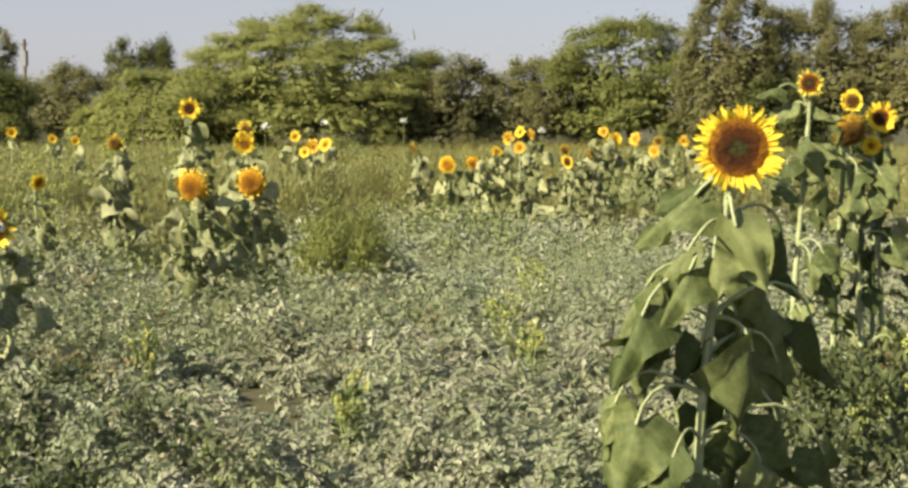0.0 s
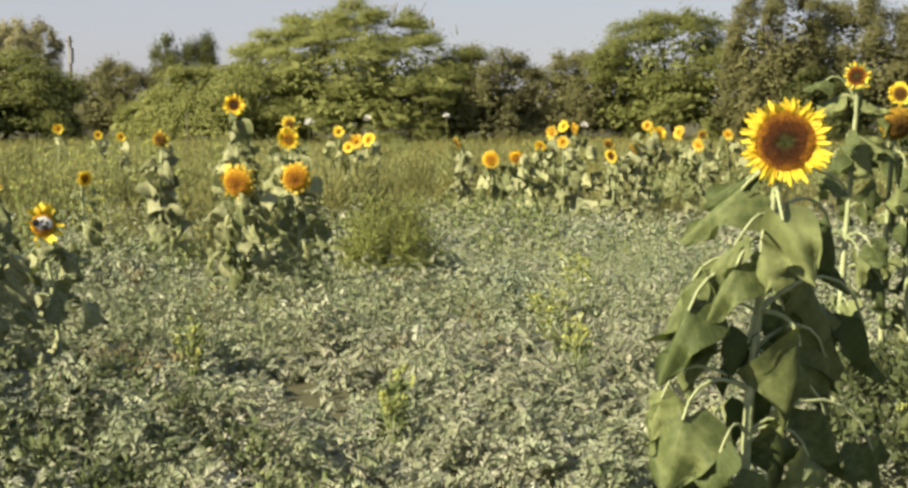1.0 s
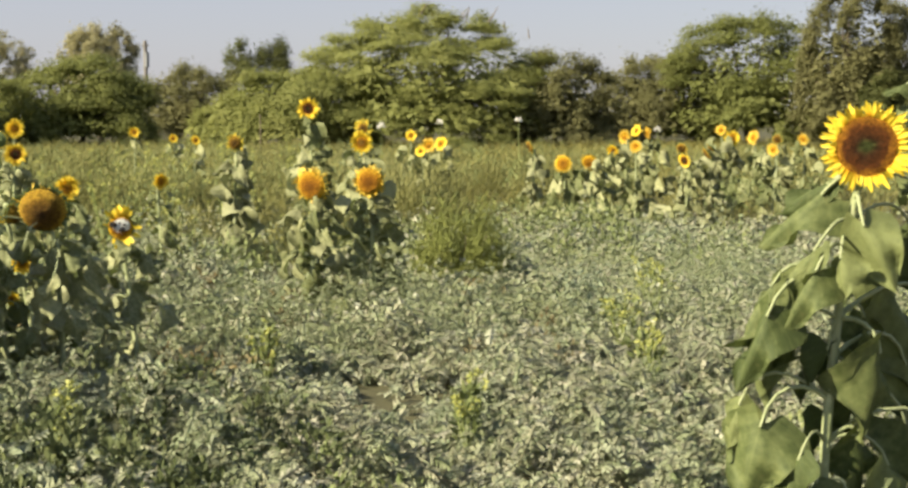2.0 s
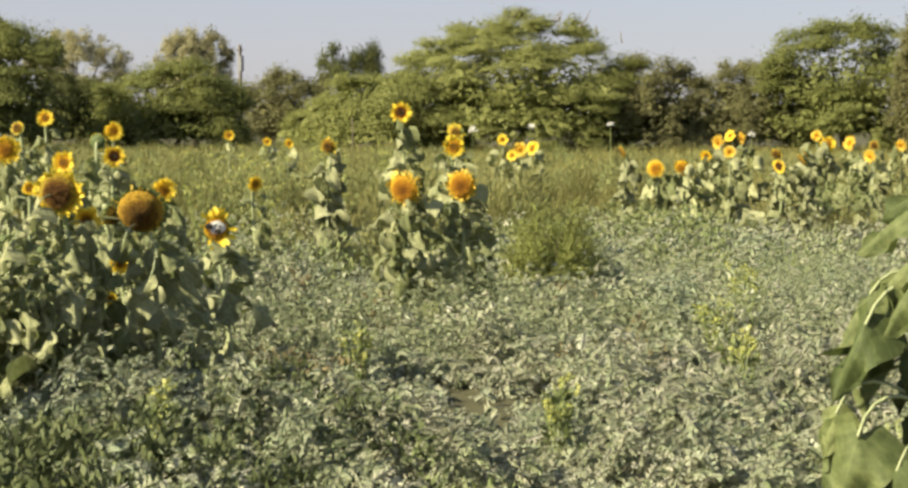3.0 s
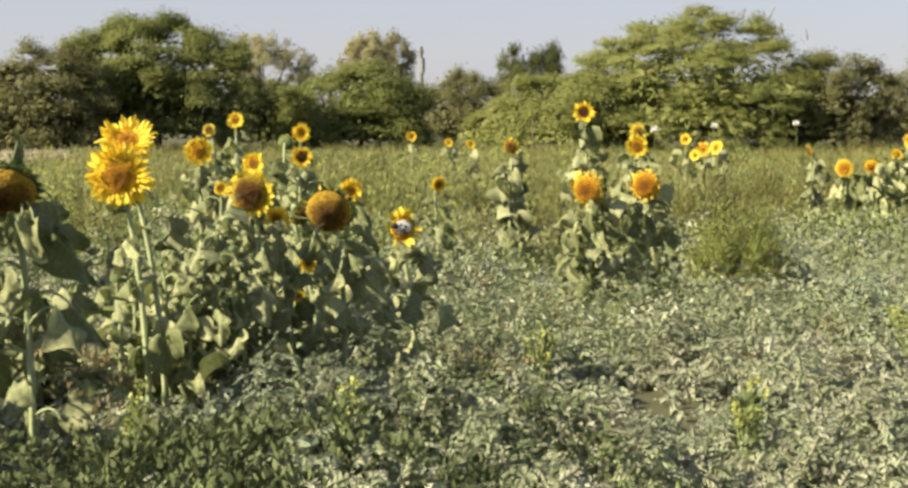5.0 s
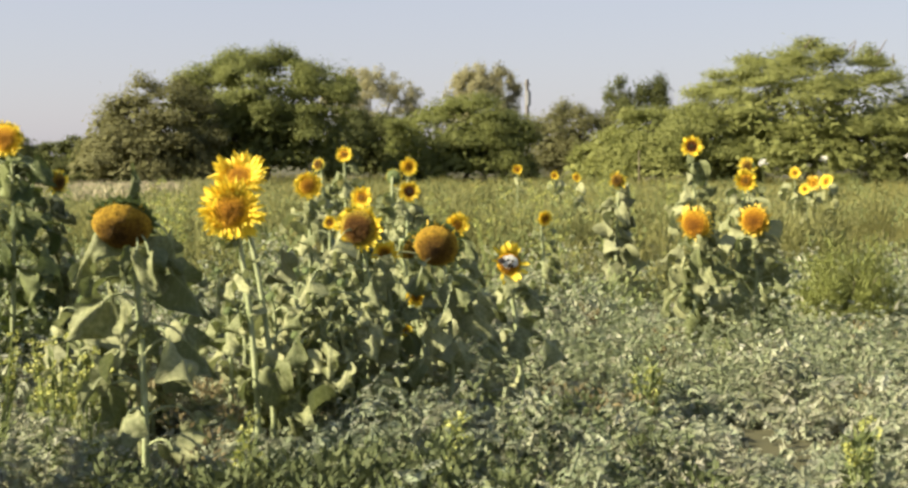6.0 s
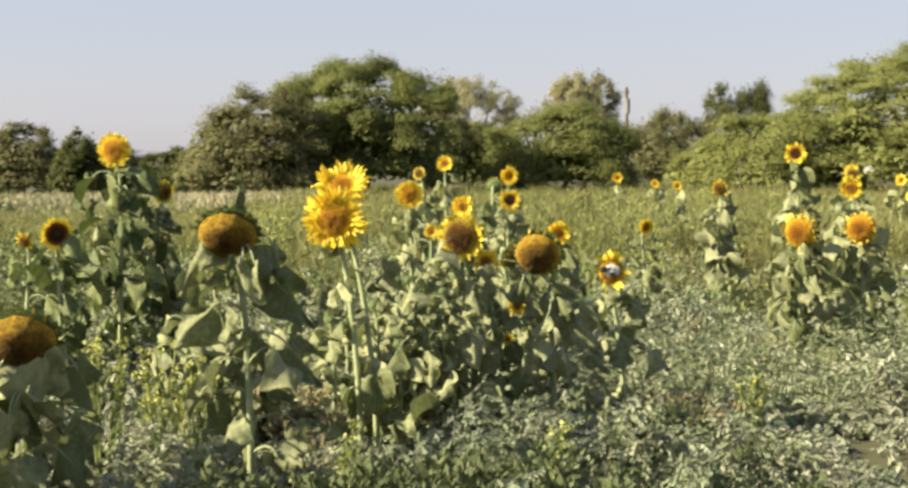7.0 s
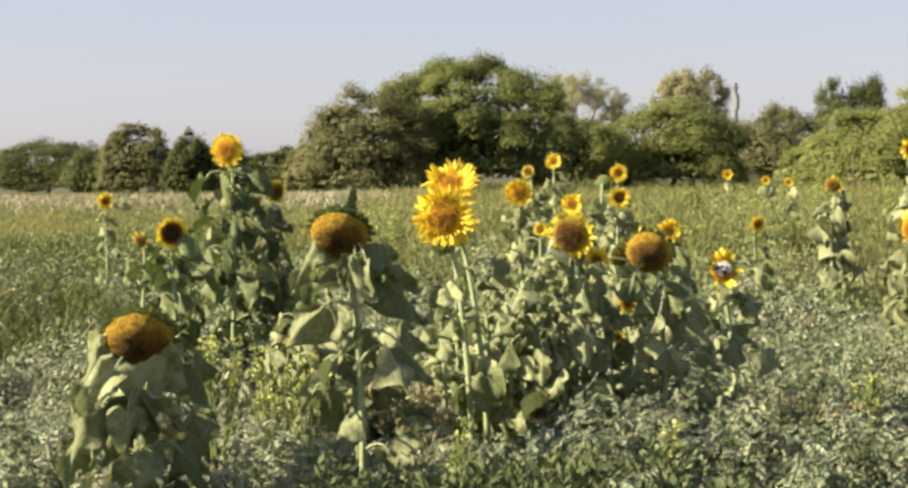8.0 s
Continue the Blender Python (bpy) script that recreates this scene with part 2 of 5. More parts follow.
# ------------------------------------------------------------------ building helpers
def mesh_of(name, verts, faces, material, uvs=None, smooth=False):
    """A mesh from arrays; all faces have the same number of corners."""
    verts, faces = np.asarray(verts, dtype=np.float32), np.asarray(faces, dtype=np.int32)
    me = bpy.data.meshes.new(name)
    n, k = faces.shape
    me.vertices.add(len(verts))
    me.vertices.foreach_set("co", verts.ravel())
    me.loops.add(n * k)
    me.loops.foreach_set("vertex_index", faces.ravel())
    me.polygons.add(n)
    me.polygons.foreach_set("loop_start", np.arange(0, n * k, k, dtype=np.int32))
    me.polygons.foreach_set("loop_total", np.full(n, k, dtype=np.int32))
    if smooth:
        me.polygons.foreach_set("use_smooth", np.ones(n, dtype=bool))
    if uvs is not None:
        layer = me.uv_layers.new(name="UVMap")
        layer.data.foreach_set("uv", np.asarray(uvs, dtype=np.float32)[faces.ravel()].ravel())
    me.materials.append(material)
    me.update(calc_edges=True)
    return me


def part(name, me, parent, matrix=None, label=""):
    ob = new(name, me)
    ob.parent = parent
    if matrix is not None:
        ob.matrix_basis = matrix
    return tagged(ob, label)


def thing(name, at, label, category, group="", kind=""):
    ob = new(name)
    ob.empty_display_size = 0.1
    ob.location = at
    return tagged(ob, label, category, group, kind)


def grid_faces(nu, nv, wrap=False):
    f = []
    for i in range(nu - 1):
        for j in range(nv if wrap else nv - 1):
            a, b = i * nv + j, i * nv + (j + 1) % nv
            f.append((a, b, b + nv, a + nv))
    return f


def unit(v):
    v = np.asarray(v, dtype=float)
    return v / max(1e-9, np.linalg.norm(v))


def frame_of(at, axis_y, axis_z, sx=1.0, sy=1.0, sz=1.0):
    """A matrix at a point with local y along axis_y and local z as near axis_z as can be."""
    y = unit(axis_y)
    z = np.asarray(axis_z, dtype=float)
    z = unit(z - y * z.dot(y))
    x = np.cross(y, z)
    m = Matrix.Identity(4)
    for r in range(3):
        m[r][0], m[r][1], m[r][2], m[r][3] = x[r] * sx, y[r] * sy, z[r] * sz, at[r]
    return m


def bezier(p0, p1, p2, p3, n):
    t = np.linspace(0, 1, n)[:, None]
    return (1 - t) ** 3 * p0 + 3 * (1 - t) ** 2 * t * p1 + 3 * (1 - t) * t ** 2 * p2 + t ** 3 * p3


def tube(name, path, r0, r1, material, sides=7, rng=None):
    """A tapered, slightly uneven stalk along a path."""
    path = np.asarray(path, dtype=float)
    n = len(path)
    tan = np.gradient(path, axis=0)
    verts = []
    for i in range(n):
        t = unit(tan[i])
        a = unit(np.cross(t, (0.31, 0.95, 0.05) if abs(t[1]) < 0.9 else (1, 0, 0)))
        b = np.cross(t, a)
        r = r0 + (r1 - r0) * i / (n - 1)
        for k in range(sides):
            w = 2 * math.pi * k / sides
            rr = r * (1 + (rng.uniform(-0.08, 0.08) if rng is not None else 0))
            verts.append(path[i] + rr * (math.cos(w) * a + math.sin(w) * b))
    return mesh_of(name, verts, grid_faces(n, sides, True), material, smooth=True)


# ------------------------------------------------------------------ sunflower pieces
def leaf_mesh(material, seed, droop, fold, wave):
    """A heart-shaped blade, one long and about 0.8 wide, that bends down towards its tip."""
    rng = np.random.default_rng(seed)
    nu, nv = 11, 9
    verts, uvs = [], []
    ph = rng.uniform(0, 6.28, 4)
    cy = cz = 0.0
    for i in range(nu):
        u = i / (nu - 1)
        ang = droop * u ** 1.2
        if i:
            cy += math.cos(ang) / (nu - 1)
            cz -= math.sin(ang) / (nu - 1)
        w = 0.43 * math.sin(math.pi * min(1, u ** 0.55)) ** 0.8 * (1 - 0.25 * u) + 0.004 if u < 1 else 0.004
        w = w if u > 0 else 0.10
        for j in range(nv):
            v = 2 * j / (nv - 1) - 1
            av = abs(v)
            edge = 1 + 0.05 * math.sin(9 * u + ph[0] + v) * av
            x = v * w * edge
            lobe = -0.20 * av ** 1.4 * (1 - u) ** 4
            crumple = wave * 0.035 * (math.sin(13 * u + 5 * v + ph[3]) + math.sin(17 * v - 6 * u + ph[0]))
            z = crumple * av + fold * av * w * 1.2 - 0.25 * fold * av ** 3 * w + wave * av * math.sin(7 * u + ph[1] + 2 * v) * 0.09 + wave * 0.04 * math.sin(11 * u + ph[2]) * v
            verts.append((x, cy + lobe + z * math.sin(ang), cz + z * math.cos(ang)))
            uvs.append((0.5 + 0.5 * v, u))
    return mesh_of("leaf", verts, grid_faces(nu, nv), material, uvs, smooth=True)


LEAVES = [leaf_mesh(M_LEAF, s, d, f, w) for s, d, f, w in ((1, 0.7, -0.8, 2.2), (2, 1.0, -0.5, 2.6), (3, 1.5, 0.6, 2.2), (4, 0.8, -1.0, 2.6), (8, 0.5, 0.7, 2.2), (9, 1.9, -0.6, 2.8))]
LEAVES_FRESH = [leaf_mesh(M_LEAF_FRESH, s, d, f, w) for s, d, f, w in ((1, 0.6, -0.75, 1.5), (2, 0.9, -0.5, 1.9), (3, 1.4, 0.5, 1.6), (4, 0.7, -0.95, 1.8), (8, 0.3, 0.6, 1.6), (9, 1.7, -0.4, 2.2))]
LEAVES_DRY = [leaf_mesh(M_LEAF_DRY, s, d, f, w) for s, d, f, w in ((5, 1.2, -0.6, 2.2), (6, 1.9, 0.8, 2.6), (7, 0.8, -1.0, 2.2), (10, 2.3, -0.5, 2.8))]


def petal_mesh(material, seed, curl, ragged=0.0):
    """A pointed ray floret, one long, in the local y direction."""
    rng = np.random.default_rng(seed)
    verts, uvs = [], []
    for i, (u, w) in enumerate(((0, 0.08), (0.25, 0.15), (0.55, 0.17), (0.82, 0.11), (1.0, 0.015))):
        dz = -curl * u * u + ragged * rng.uniform(-0.12, 0.12)
        dx = ragged * rng.uniform(-0.12, 0.12)
        for v in (-1, 0, 1):
            verts.append((v * w + dx, u, dz + (0.05 if v else 0)))
            uvs.append((0.5 + v / 2, u))
    return mesh_of("petal", verts, grid_faces(5, 3), material, uvs, smooth=True)


PETALS = [petal_mesh(M_PETAL, s, c, r) for s, c, r in ((1, 0.05, 0.4), (2, 0.25, 0.6), (3, -0.25, 0.6), (4, 0.5, 1.0))]
PETALS_OLD = [petal_mesh(M_PETAL_OLD, s, c, r) for s, c, r in ((5, 0.7, 1.3), (6, -0.5, 1.5), (7, 1.1, 1.2))]


def disc_mesh(material, seed, dome, dent):
    """The flower's disc, of radius one, facing local z."""
    rng = np.random.default_rng(seed)
    nr, ns = 9, 28
    verts, uvs = [(0, 0, dome - dent)], [(0.0, 0.5)]
    for i in range(1, nr + 1):
        r = i / nr
        z = dome * math.sqrt(max(0, 1 - r * r * 0.96)) - dent * math.exp(-(r / 0.35) ** 2)
        for k in range(ns):
            w = 2 * math.pi * (k + 0.5 * (i % 2)) / ns
            j = 1 + rng.uniform(-0.025, 0.025)
            verts.append((r * j * math.cos(w), r * j * math.sin(w), z + rng.uniform(-0.035, 0.035)))
            uvs.append((r, k / ns))
    faces = []
    for k in range(ns):
        faces.append((0, 1 + k, 1 + (k + 1) % ns, 1 + (k + 1) % ns))
    for i in range(nr - 1):
        for k in range(ns):
            a, b = 1 + i * ns + k, 1 + i * ns + (k + 1) % ns
            faces.append((a, a + ns, b + ns, b))
    bm = bmesh.new()
    vs = [bm.verts.new(v) for v in verts]
    uvl = bm.loops.layers.uv.new("UVMap")
    for f in faces:
        idx = list(dict.fromkeys(f))
        face = bm.faces.new([vs[q] for q in idx])
        face.smooth = True
        for lp, q in zip(face.loops, idx):
            lp[uvl].uv = uvs[q]
    me = bpy.data.meshes.new("flower_disc")
    bm.to_mesh(me)
    bm.free()
    me.materials.append(material)
    return me


DISCS = {"fresh": disc_mesh(M_DISC, 1, 0.16, 0.06), "young": disc_mesh(M_DISC_YOUNG, 2, 0.20, 0.05),
         "old": disc_mesh(M_DISC_OLD, 3, 0.40, 0.0), "nod": disc_mesh(M_DISC_OLD, 4, 0.78, 0.02), "torn": disc_mesh(M_DISC_YOUNG, 5, 0.2, 0.0),
         "gold": disc_mesh(M_DISC_GOLD, 6, 0.35, 0.0)}
DISCS["ragged"] = DISCS["fresh"]
DISCS["brown"] = disc_mesh(M_DISC_BROWN, 15, 0.34, 0.0)
DISCS["ripe"] = disc_mesh(M_DISC_RIPE, 16, 0.34, 0.0)
DISCS["bud"] = disc_mesh(M_SEPAL, 14, 0.5, 0.0)


def calyx_mesh(seed, reach):
    """The green cup behind the disc with its ring of pointed sepals."""
    rng = np.random.default_rng(seed)
    verts, faces = [], []
    ns = 20
    for r, z in ((0.16, -0.42), (0.6, -0.36), (0.95, -0.14), (1.04, 0.02)):
        for k in range(ns):
            w = 2 * math.pi * k / ns
            verts.append((r * math.cos(w), r * math.sin(w), z))
    faces += grid_faces(4, ns, True)
    for ring, (r0, back) in enumerate(((0.92, -0.14), (0.98, -0.03))):
        for k in range(ns):
            w = 2 * math.pi * (k + 0.5 * ring) / ns
            ln = reach * rng.uniform(0.7, 1.3)
            out = rng.uniform(-0.3, 0.35)
            c, s = np.array((math.cos(w), math.sin(w), 0)), np.array((-math.sin(w), math.cos(w), 0))
            i = len(verts)
            verts += [c * r0 - s * 0.12 + (0, 0, back), c * r0 + s * 0.12 + (0, 0, back),
                      c * (r0 + ln * 0.6) + s * 0.09 + (0, 0, back + out * ln * 0.5), c * (r0 + ln) + (0, 0, back + out * ln)]
            verts.append(c * (r0 + ln * 0.6) - s * 0.09 + (0, 0, back + out * ln * 0.5))
            faces += [(i, i + 1, i + 2, i + 4), (i + 4, i + 2, i + 3, i + 3)]
    quads = [f for f in faces]
    me = bpy.data.meshes.new("calyx")
    me.from_pydata([tuple(v) for v in verts], [], [tuple(dict.fromkeys(f)) for f in quads])
    me.materials.append(M_SEPAL)
    me.update()
    return me


CALYX = {"short": calyx_mesh(1, 0.22), "long": calyx_mesh(2, 0.5)}


def petal_placings(rng, kind, disc_r, out_r):
    """Where each ray floret sits on the disc's rim and how it leans."""
    full = kind in ("fresh", "young", "torn", "gold", "brown", "ripe")
    n = 104 if kind == "gold" else 50 if kind in ("brown", "ripe") else 78 if kind == "fresh" else 46 if full else 36
    rows = []
    for k in range(n):
        if not full and rng.random() < 0.25:
            continue
        w = 2 * math.pi * (k + rng.uniform(-0.3, 0.3)) / n
        if kind == "torn" and abs(math.cos(w)) > 0.6 and rng.random() < 0.85:
            continue
        ln = (out_r - disc_r * 0.92) * rng.uniform(0.5 if kind == "gold" else 0.6, 1.15 if full else 1.3)
        lean = rng.uniform(-0.45, 0.9) if kind == "gold" else rng.uniform(-0.2, 0.55) if full else rng.uniform(-0.7, 0.7)
        d = np.array((math.cos(w), math.sin(w), lean))
        at = np.array((math.cos(w), math.sin(w), 0)) * disc_r * 0.92
        wide = (1.45 if kind == "gold" else 1.65 if kind == "fresh" else 2.6 if full else 1.6) * max(ln, 0.035) * rng.uniform(0.8, 1.15)
        rows.append((at, d, np.array((rng.uniform(-0.4, 0.4), rng.uniform(-0.4, 0.4), 1.0)), ln, wide * 0.5))
        if kind == "gold" and k % 4 == 0:          # an inner ring that curls over the disc
            d = np.array((math.cos(w) * 0.6, math.sin(w) * 0.6, rng.uniform(0.5, 1.1)))
            rows.append((at * 0.93 + np.array((0, 0, disc_r * 0.1)), d, np.array((-math.cos(w), -math.sin(w), 0.6)), ln * 0.5, wide * 0.35))
    return rows


def add_head(root, at, face, disc_r, out_r, kind, rng, near):
    """Flower head: disc, calyx and ray florets, facing the given way. Places are relative to the plant's foot."""
    f = unit(face)
    up = np.array((0, 0, 1.0)) if abs(f[2]) < 0.95 else np.array((0, 1.0, 0))
    m = frame_of(at, up - f * up.dot(f), f)
    head = part("flower_head", DISCS[kind], root, m @ Matrix.Diagonal((disc_r, disc_r, disc_r, 1)),
                {"fresh": "dark brown disc with a greenish middle", "ragged": "dark brown disc", "bud": "closed green bud", "old": "ripe orange-brown seed disc", "nod": "heavy ripe brown seed disc hanging down",
                 "torn": "half-eaten disc with pale pith showing"}.get(kind, "brown disc with yellow rim"))
    part("calyx", CALYX["long" if kind in ("old", "ragged", "bud") else "short"], head)
    inv = 1.0 / disc_r
    meshes = PETALS_OLD if kind in ("nod", "ripe") else PETALS
    rows = petal_placings(rng, kind, disc_r, out_r) if kind != "bud" else []
    if near:
        for p, d, z, ln, wide in rows:
            part("petal", (PETALS if kind == "nod" and rng.random() < 0.4 else meshes)[rng.integers(3)], head, frame_of(p * inv, d, z, wide * inv, ln * inv, ln * inv))
    else:
        verts, faces, uvs = [], [], []
        for p, d, z, ln, wide in rows:
            mm = np.array(frame_of(p * inv, d, z, wide * inv, ln * inv, ln * inv))
            for v, uv in (((-0.08, 0, 0), (0, 0)), ((-0.17, 0.55, 0.04), (0, 0.55)), ((0, 1, 0), (0.5, 1)), ((0.17, 0.55, 0.04), (1, 0.55))):
                verts.append((mm @ np.array((*v, 1)))[:3])
                uvs.append(uv)
            i = len(verts) - 4
            faces.append((i, i + 1, i + 2, i + 3))
        part("petal_ring", mesh_of("petal_ring", verts, faces, M_PETAL if kind in ("young", "fresh") else M_PETAL_OLD, uvs), head)
    return head


def add_leaf(root, mesh, attach, base, tip_dir, normal, length, width, rng, near=True):
    """One blade with its stalk, which arches from the stem to the blade's foot."""
    m = frame_of(base, tip_dir, normal, width / 0.8, length, length)
    leaf = part("leaf", mesh, root, m)
    if near:
        a, b, t = np.asarray(attach, float), np.asarray(base, float), unit(tip_dir)
        reach = np.linalg.norm(b - a)
        path = bezier(a, a + (b - a) * 0.4 + np.array((0, 0, 0.35 * reach)), b - t * 0.25 * reach + np.array((0, 0, 0.2 * reach)), b + t * 0.01, 7)
        me = tube("leaf_stalk", path, 0.003 + 0.018 * length, 0.002 + 0.011 * length, M_STEM, 5)
        st = new("leaf_stalk", me)
        st.parent = leaf
        st.matrix_parent_inverse = m.inverted()
    return leaf


def to_camera(x, y, yaw, pitch):
    """A direction that faces the path's middle, turned by yaw degrees to its right and tilted up by pitch degrees."""
    a = math.atan2(-y, -x) + radians(yaw)
    p = radians(pitch)
    return np.array((math.cos(a) * math.cos(p), math.sin(a) * math.cos(p), math.sin(p)))


STEMS = {}                                              # each plant's stem, for leaves hung on it later


def plant(x, y, z, r, disc, yaw, pitch, kind, leaves, seed, label, foot=(0, 0), size=0.17, low=0.16, high=0.86, dry=False, near=True, drop=50, dark_leaves=False):
    """A sunflower with its head's middle at (x, y, z): stem, head and leaves round the stem."""
    rng = np.random.default_rng(seed)
    if not near:                                         # far heads follow the light, each a little differently
        turn = np.random.default_rng(seed + 500).uniform((-55, -22), (12, 14))
        yaw, pitch = yaw + turn[0], pitch + turn[1]
    fx, fy = x + foot[0], y + foot[1]
    root = thing("sunflower", (fx, fy, 0), label, "sunflower", "sunflowers in the field")
    face = to_camera(x, y, yaw, pitch)
    top = np.array((x - fx, y - fy, z))
    back = top - face * disc * 0.42
    bow = back - face * 0.10 + np.array((0, 0, -0.05 if pitch > -25 else 0.09))
    base = np.array((0.0, 0.0, -0.03))
    path = bezier(base, np.array((rng.uniform(-0.04, 0.04), rng.uniform(-0.04, 0.04), z * 0.5)), bow, back, 16 if near else 8)
    thick = 0.011 + 0.03 * min(disc, 0.1)
    part("stem", tube("stem", path, thick * 1.15, thick * 0.7, M_STEM, 8 if near else 5, rng), root, label="pale green hairy stem")
    add_head(root, top, face, disc, r, kind, rng, near)
    pool = LEAVES_DRY if dry else LEAVES_FRESH if dark_leaves else LEAVES
    leaves = int(leaves * (2.1 if near else 1.6))
    if kind == "nod":
        high = min(high, 0.72)
    for k in range(leaves):
        h = low + (high - low) * (k + 0.5) / leaves
        p = path[min(len(path) - 1, int(h * (len(path) - 1) * 0.96))]
        w = k * 2.4 + rng.uniform(-0.4, 0.4) + seed
        out = np.array((math.cos(w), math.sin(w), 0))
        s = size * (1.0 - 0.45 * h) * rng.uniform(0.55, 1.15)
        reach = s * rng.uniform(0.35, 1.05) * (0.5 if dry else 1.0)
        b = p + out * reach + np.array((0, 0, rng.uniform(-0.1, 0.35) * reach))
        tilt = radians(min(88, drop + rng.uniform(-45, 35)))
        d = out * math.cos(tilt) + np.array((0, 0, -math.sin(tilt)))
        nrm = np.array((0, 0, 0.6)) + out * 0.5 + np.array(SUN_TO) * 1.25 + rng.uniform(-0.6, 0.6, 3)
        mesh = pool[rng.integers(len(pool))] if rng.random() > (0.06 if dark_leaves else 0.16) or dry else LEAVES_DRY[rng.integers(len(LEAVES_DRY))]
        add_leaf(root, mesh, p, b, d, nrm, s, s * rng.uniform(0.6, 0.95) * (0.65 if dry else 1.0), rng, near)
    STEMS[root.name] = (path, x, y, rng)
    return root


def hanger(root, pool, scale=1.0):
    """A function that hangs one more leaf on a plant, its place taken from the plant's foot as seen from the path."""
    path, x, y, rng = STEMS[root.name]
    away = unit((x, y, 0))
    right = np.array((away[1], -away[0], 0))

    def hang(across, towards, height, tip_across, tip_up, tip_towards, length, width, faces, which):
        base = right * across - away * towards + np.array((0, 0, height))
        d = right * tip_across - away * tip_towards + np.array((0, 0, tip_up))
        nrm = right * faces[0] - away * faces[1] + np.array((0, 0, faces[2])) + rng.uniform(-0.14, 0.14, 3)
        at = path[np.argmin(np.abs(path[:, 2] - min(height + 0.03, path[-4, 2])))]
        add_leaf(root, pool[which], at, base, d, nrm, length * scale, width * scale, rng)
    return hang


# ------------------------------------------------------------------ ground
def ground_sheet():
    """One sheet of soil to the horizon, finer where the field is."""
    xs = np.concatenate(([-2500, -600, -160], np.linspace(-70, 40, 56), [110, 500, 2500]))
    ys = np.concatenate(([-2500, -500, -60, -15], np.linspace(-6, 90, 49), [160, 600, 2500]))
    X, Y = np.meshgrid(xs, ys)
    Z = 0.02 * np.sin(X * 1.1) * np.sin(Y * 0.9) - 0.02
    verts = np.stack([X.ravel(), Y.ravel(), Z.ravel()], -1)
    ob = new("ground", mesh_of("ground", verts, grid_faces(len(ys), len(xs)), M_SOIL, smooth=True))
    tagged(ob, "dry brown soil of a weedy field", "ground", kind="structure")


ground_sheet()


# ------------------------------------------------------------------ low growth
def swell(x, y):
    """Height of the weeds' mounds above the soil, 0 to 1."""
    return 0.5 + 0.22 * np.sin(1.9 * x + 1.3 * np.sin(0.8 * y)) * np.sin(1.6 * y + 0.7 * x) + 0.18 * np.sin(4.3 * x - 2.1 * y) * np.sin(3.7 * y + 1.1 * x) + 0.1 * np.sin(9 * x + 5 * y)


HOLLOWS = [(-3.08, 5.73, 0.36), (-3.10, 5.35, 0.30), (-3.47, 6.17, 0.25), (-1.04, 5.38, 0.16), (-1.16, 6.88, 0.36), (-0.68, 6.45, 0.36), (-0.93, 7.40, 0.32), (-1.89, 6.86, 0.20), (-2.11, 7.89, 0.22), (-2.97, 5.79, 0.20), (-7.76, 8.38, 0.30), (-4.12, 5.04, 0.25), (-5.63, 5.99, 0.20), (-0.69, 12.30, 0.30), (-2.99, 6.89, 0.15)]     # dips with bare shaded soil: place and radius


for k in range(16):
    dip = np.random.default_rng(900 + k).uniform((-45, 4.3, 0.10), (18, 10, 0.22))
    HOLLOWS.append((dip[1] * math.sin(radians(dip[0])), dip[1] * math.cos(radians(dip[0])), dip[2] * 0.9))


def hollow(x, y):
    """How deep a spot lies in one of the dips, 0 to 1."""
    deep = np.zeros(len(x))
    for hx, hy, r in HOLLOWS:
        deep = np.maximum(deep, np.clip(1.6 - np.hypot(x - hx, (y - hy) * 0.75) / r, 0, 1))
    return deep


def fan(rng, n, near, far, left=-50, right=24):
    """Random spots of the field between two distances from the path."""
    d = np.sqrt(rng.uniform(near ** 2, far ** 2, n))
    a = np.radians(rng.uniform(left, right, n))
    return np.stack([d * np.sin(a), d * np.cos(a)], -1)


def leaflets(rng, centres, per, radius, length, ratio=0.4, squash=0.7, rise=0.35):
    """Small pointed blades round each centre, as one set of quads."""
    n = len(centres)
    c = np.repeat(centres, per, axis=0)
    rad = np.repeat(np.broadcast_to(radius, (n,)), per)[:, None]
    d = rng.normal(size=(n * per, 3))
    d[:, 2] = np.abs(d[:, 2])
    d /= np.linalg.norm(d, axis=1, keepdims=True)
    p = c + d * rad * rng.uniform(0.25, 1.0, (n * per, 1)) ** 0.5 * np.array((1, 1, squash))
    a = d * 0.7 + rng.normal(size=d.shape) * 0.55 + np.array((0, 0, rise))
    a /= np.linalg.norm(a, axis=1, keepdims=True)
    s = np.cross(a, rng.normal(size=d.shape))
    s /= np.linalg.norm(s, axis=1, keepdims=True) + 1e-9
    ln = np.repeat(np.broadcast_to(length, (n,)), per)[:, None] * rng.uniform(0.6, 1.3, (n * per, 1))
    w = ln * ratio * 0.5
    verts = np.stack([p, p + a * ln * 0.5 + s * w, p + a * ln, p + a * ln * 0.5 - s * w], 1).reshape(-1, 3)
    return verts, np.arange(len(verts)).reshape(-1, 4)


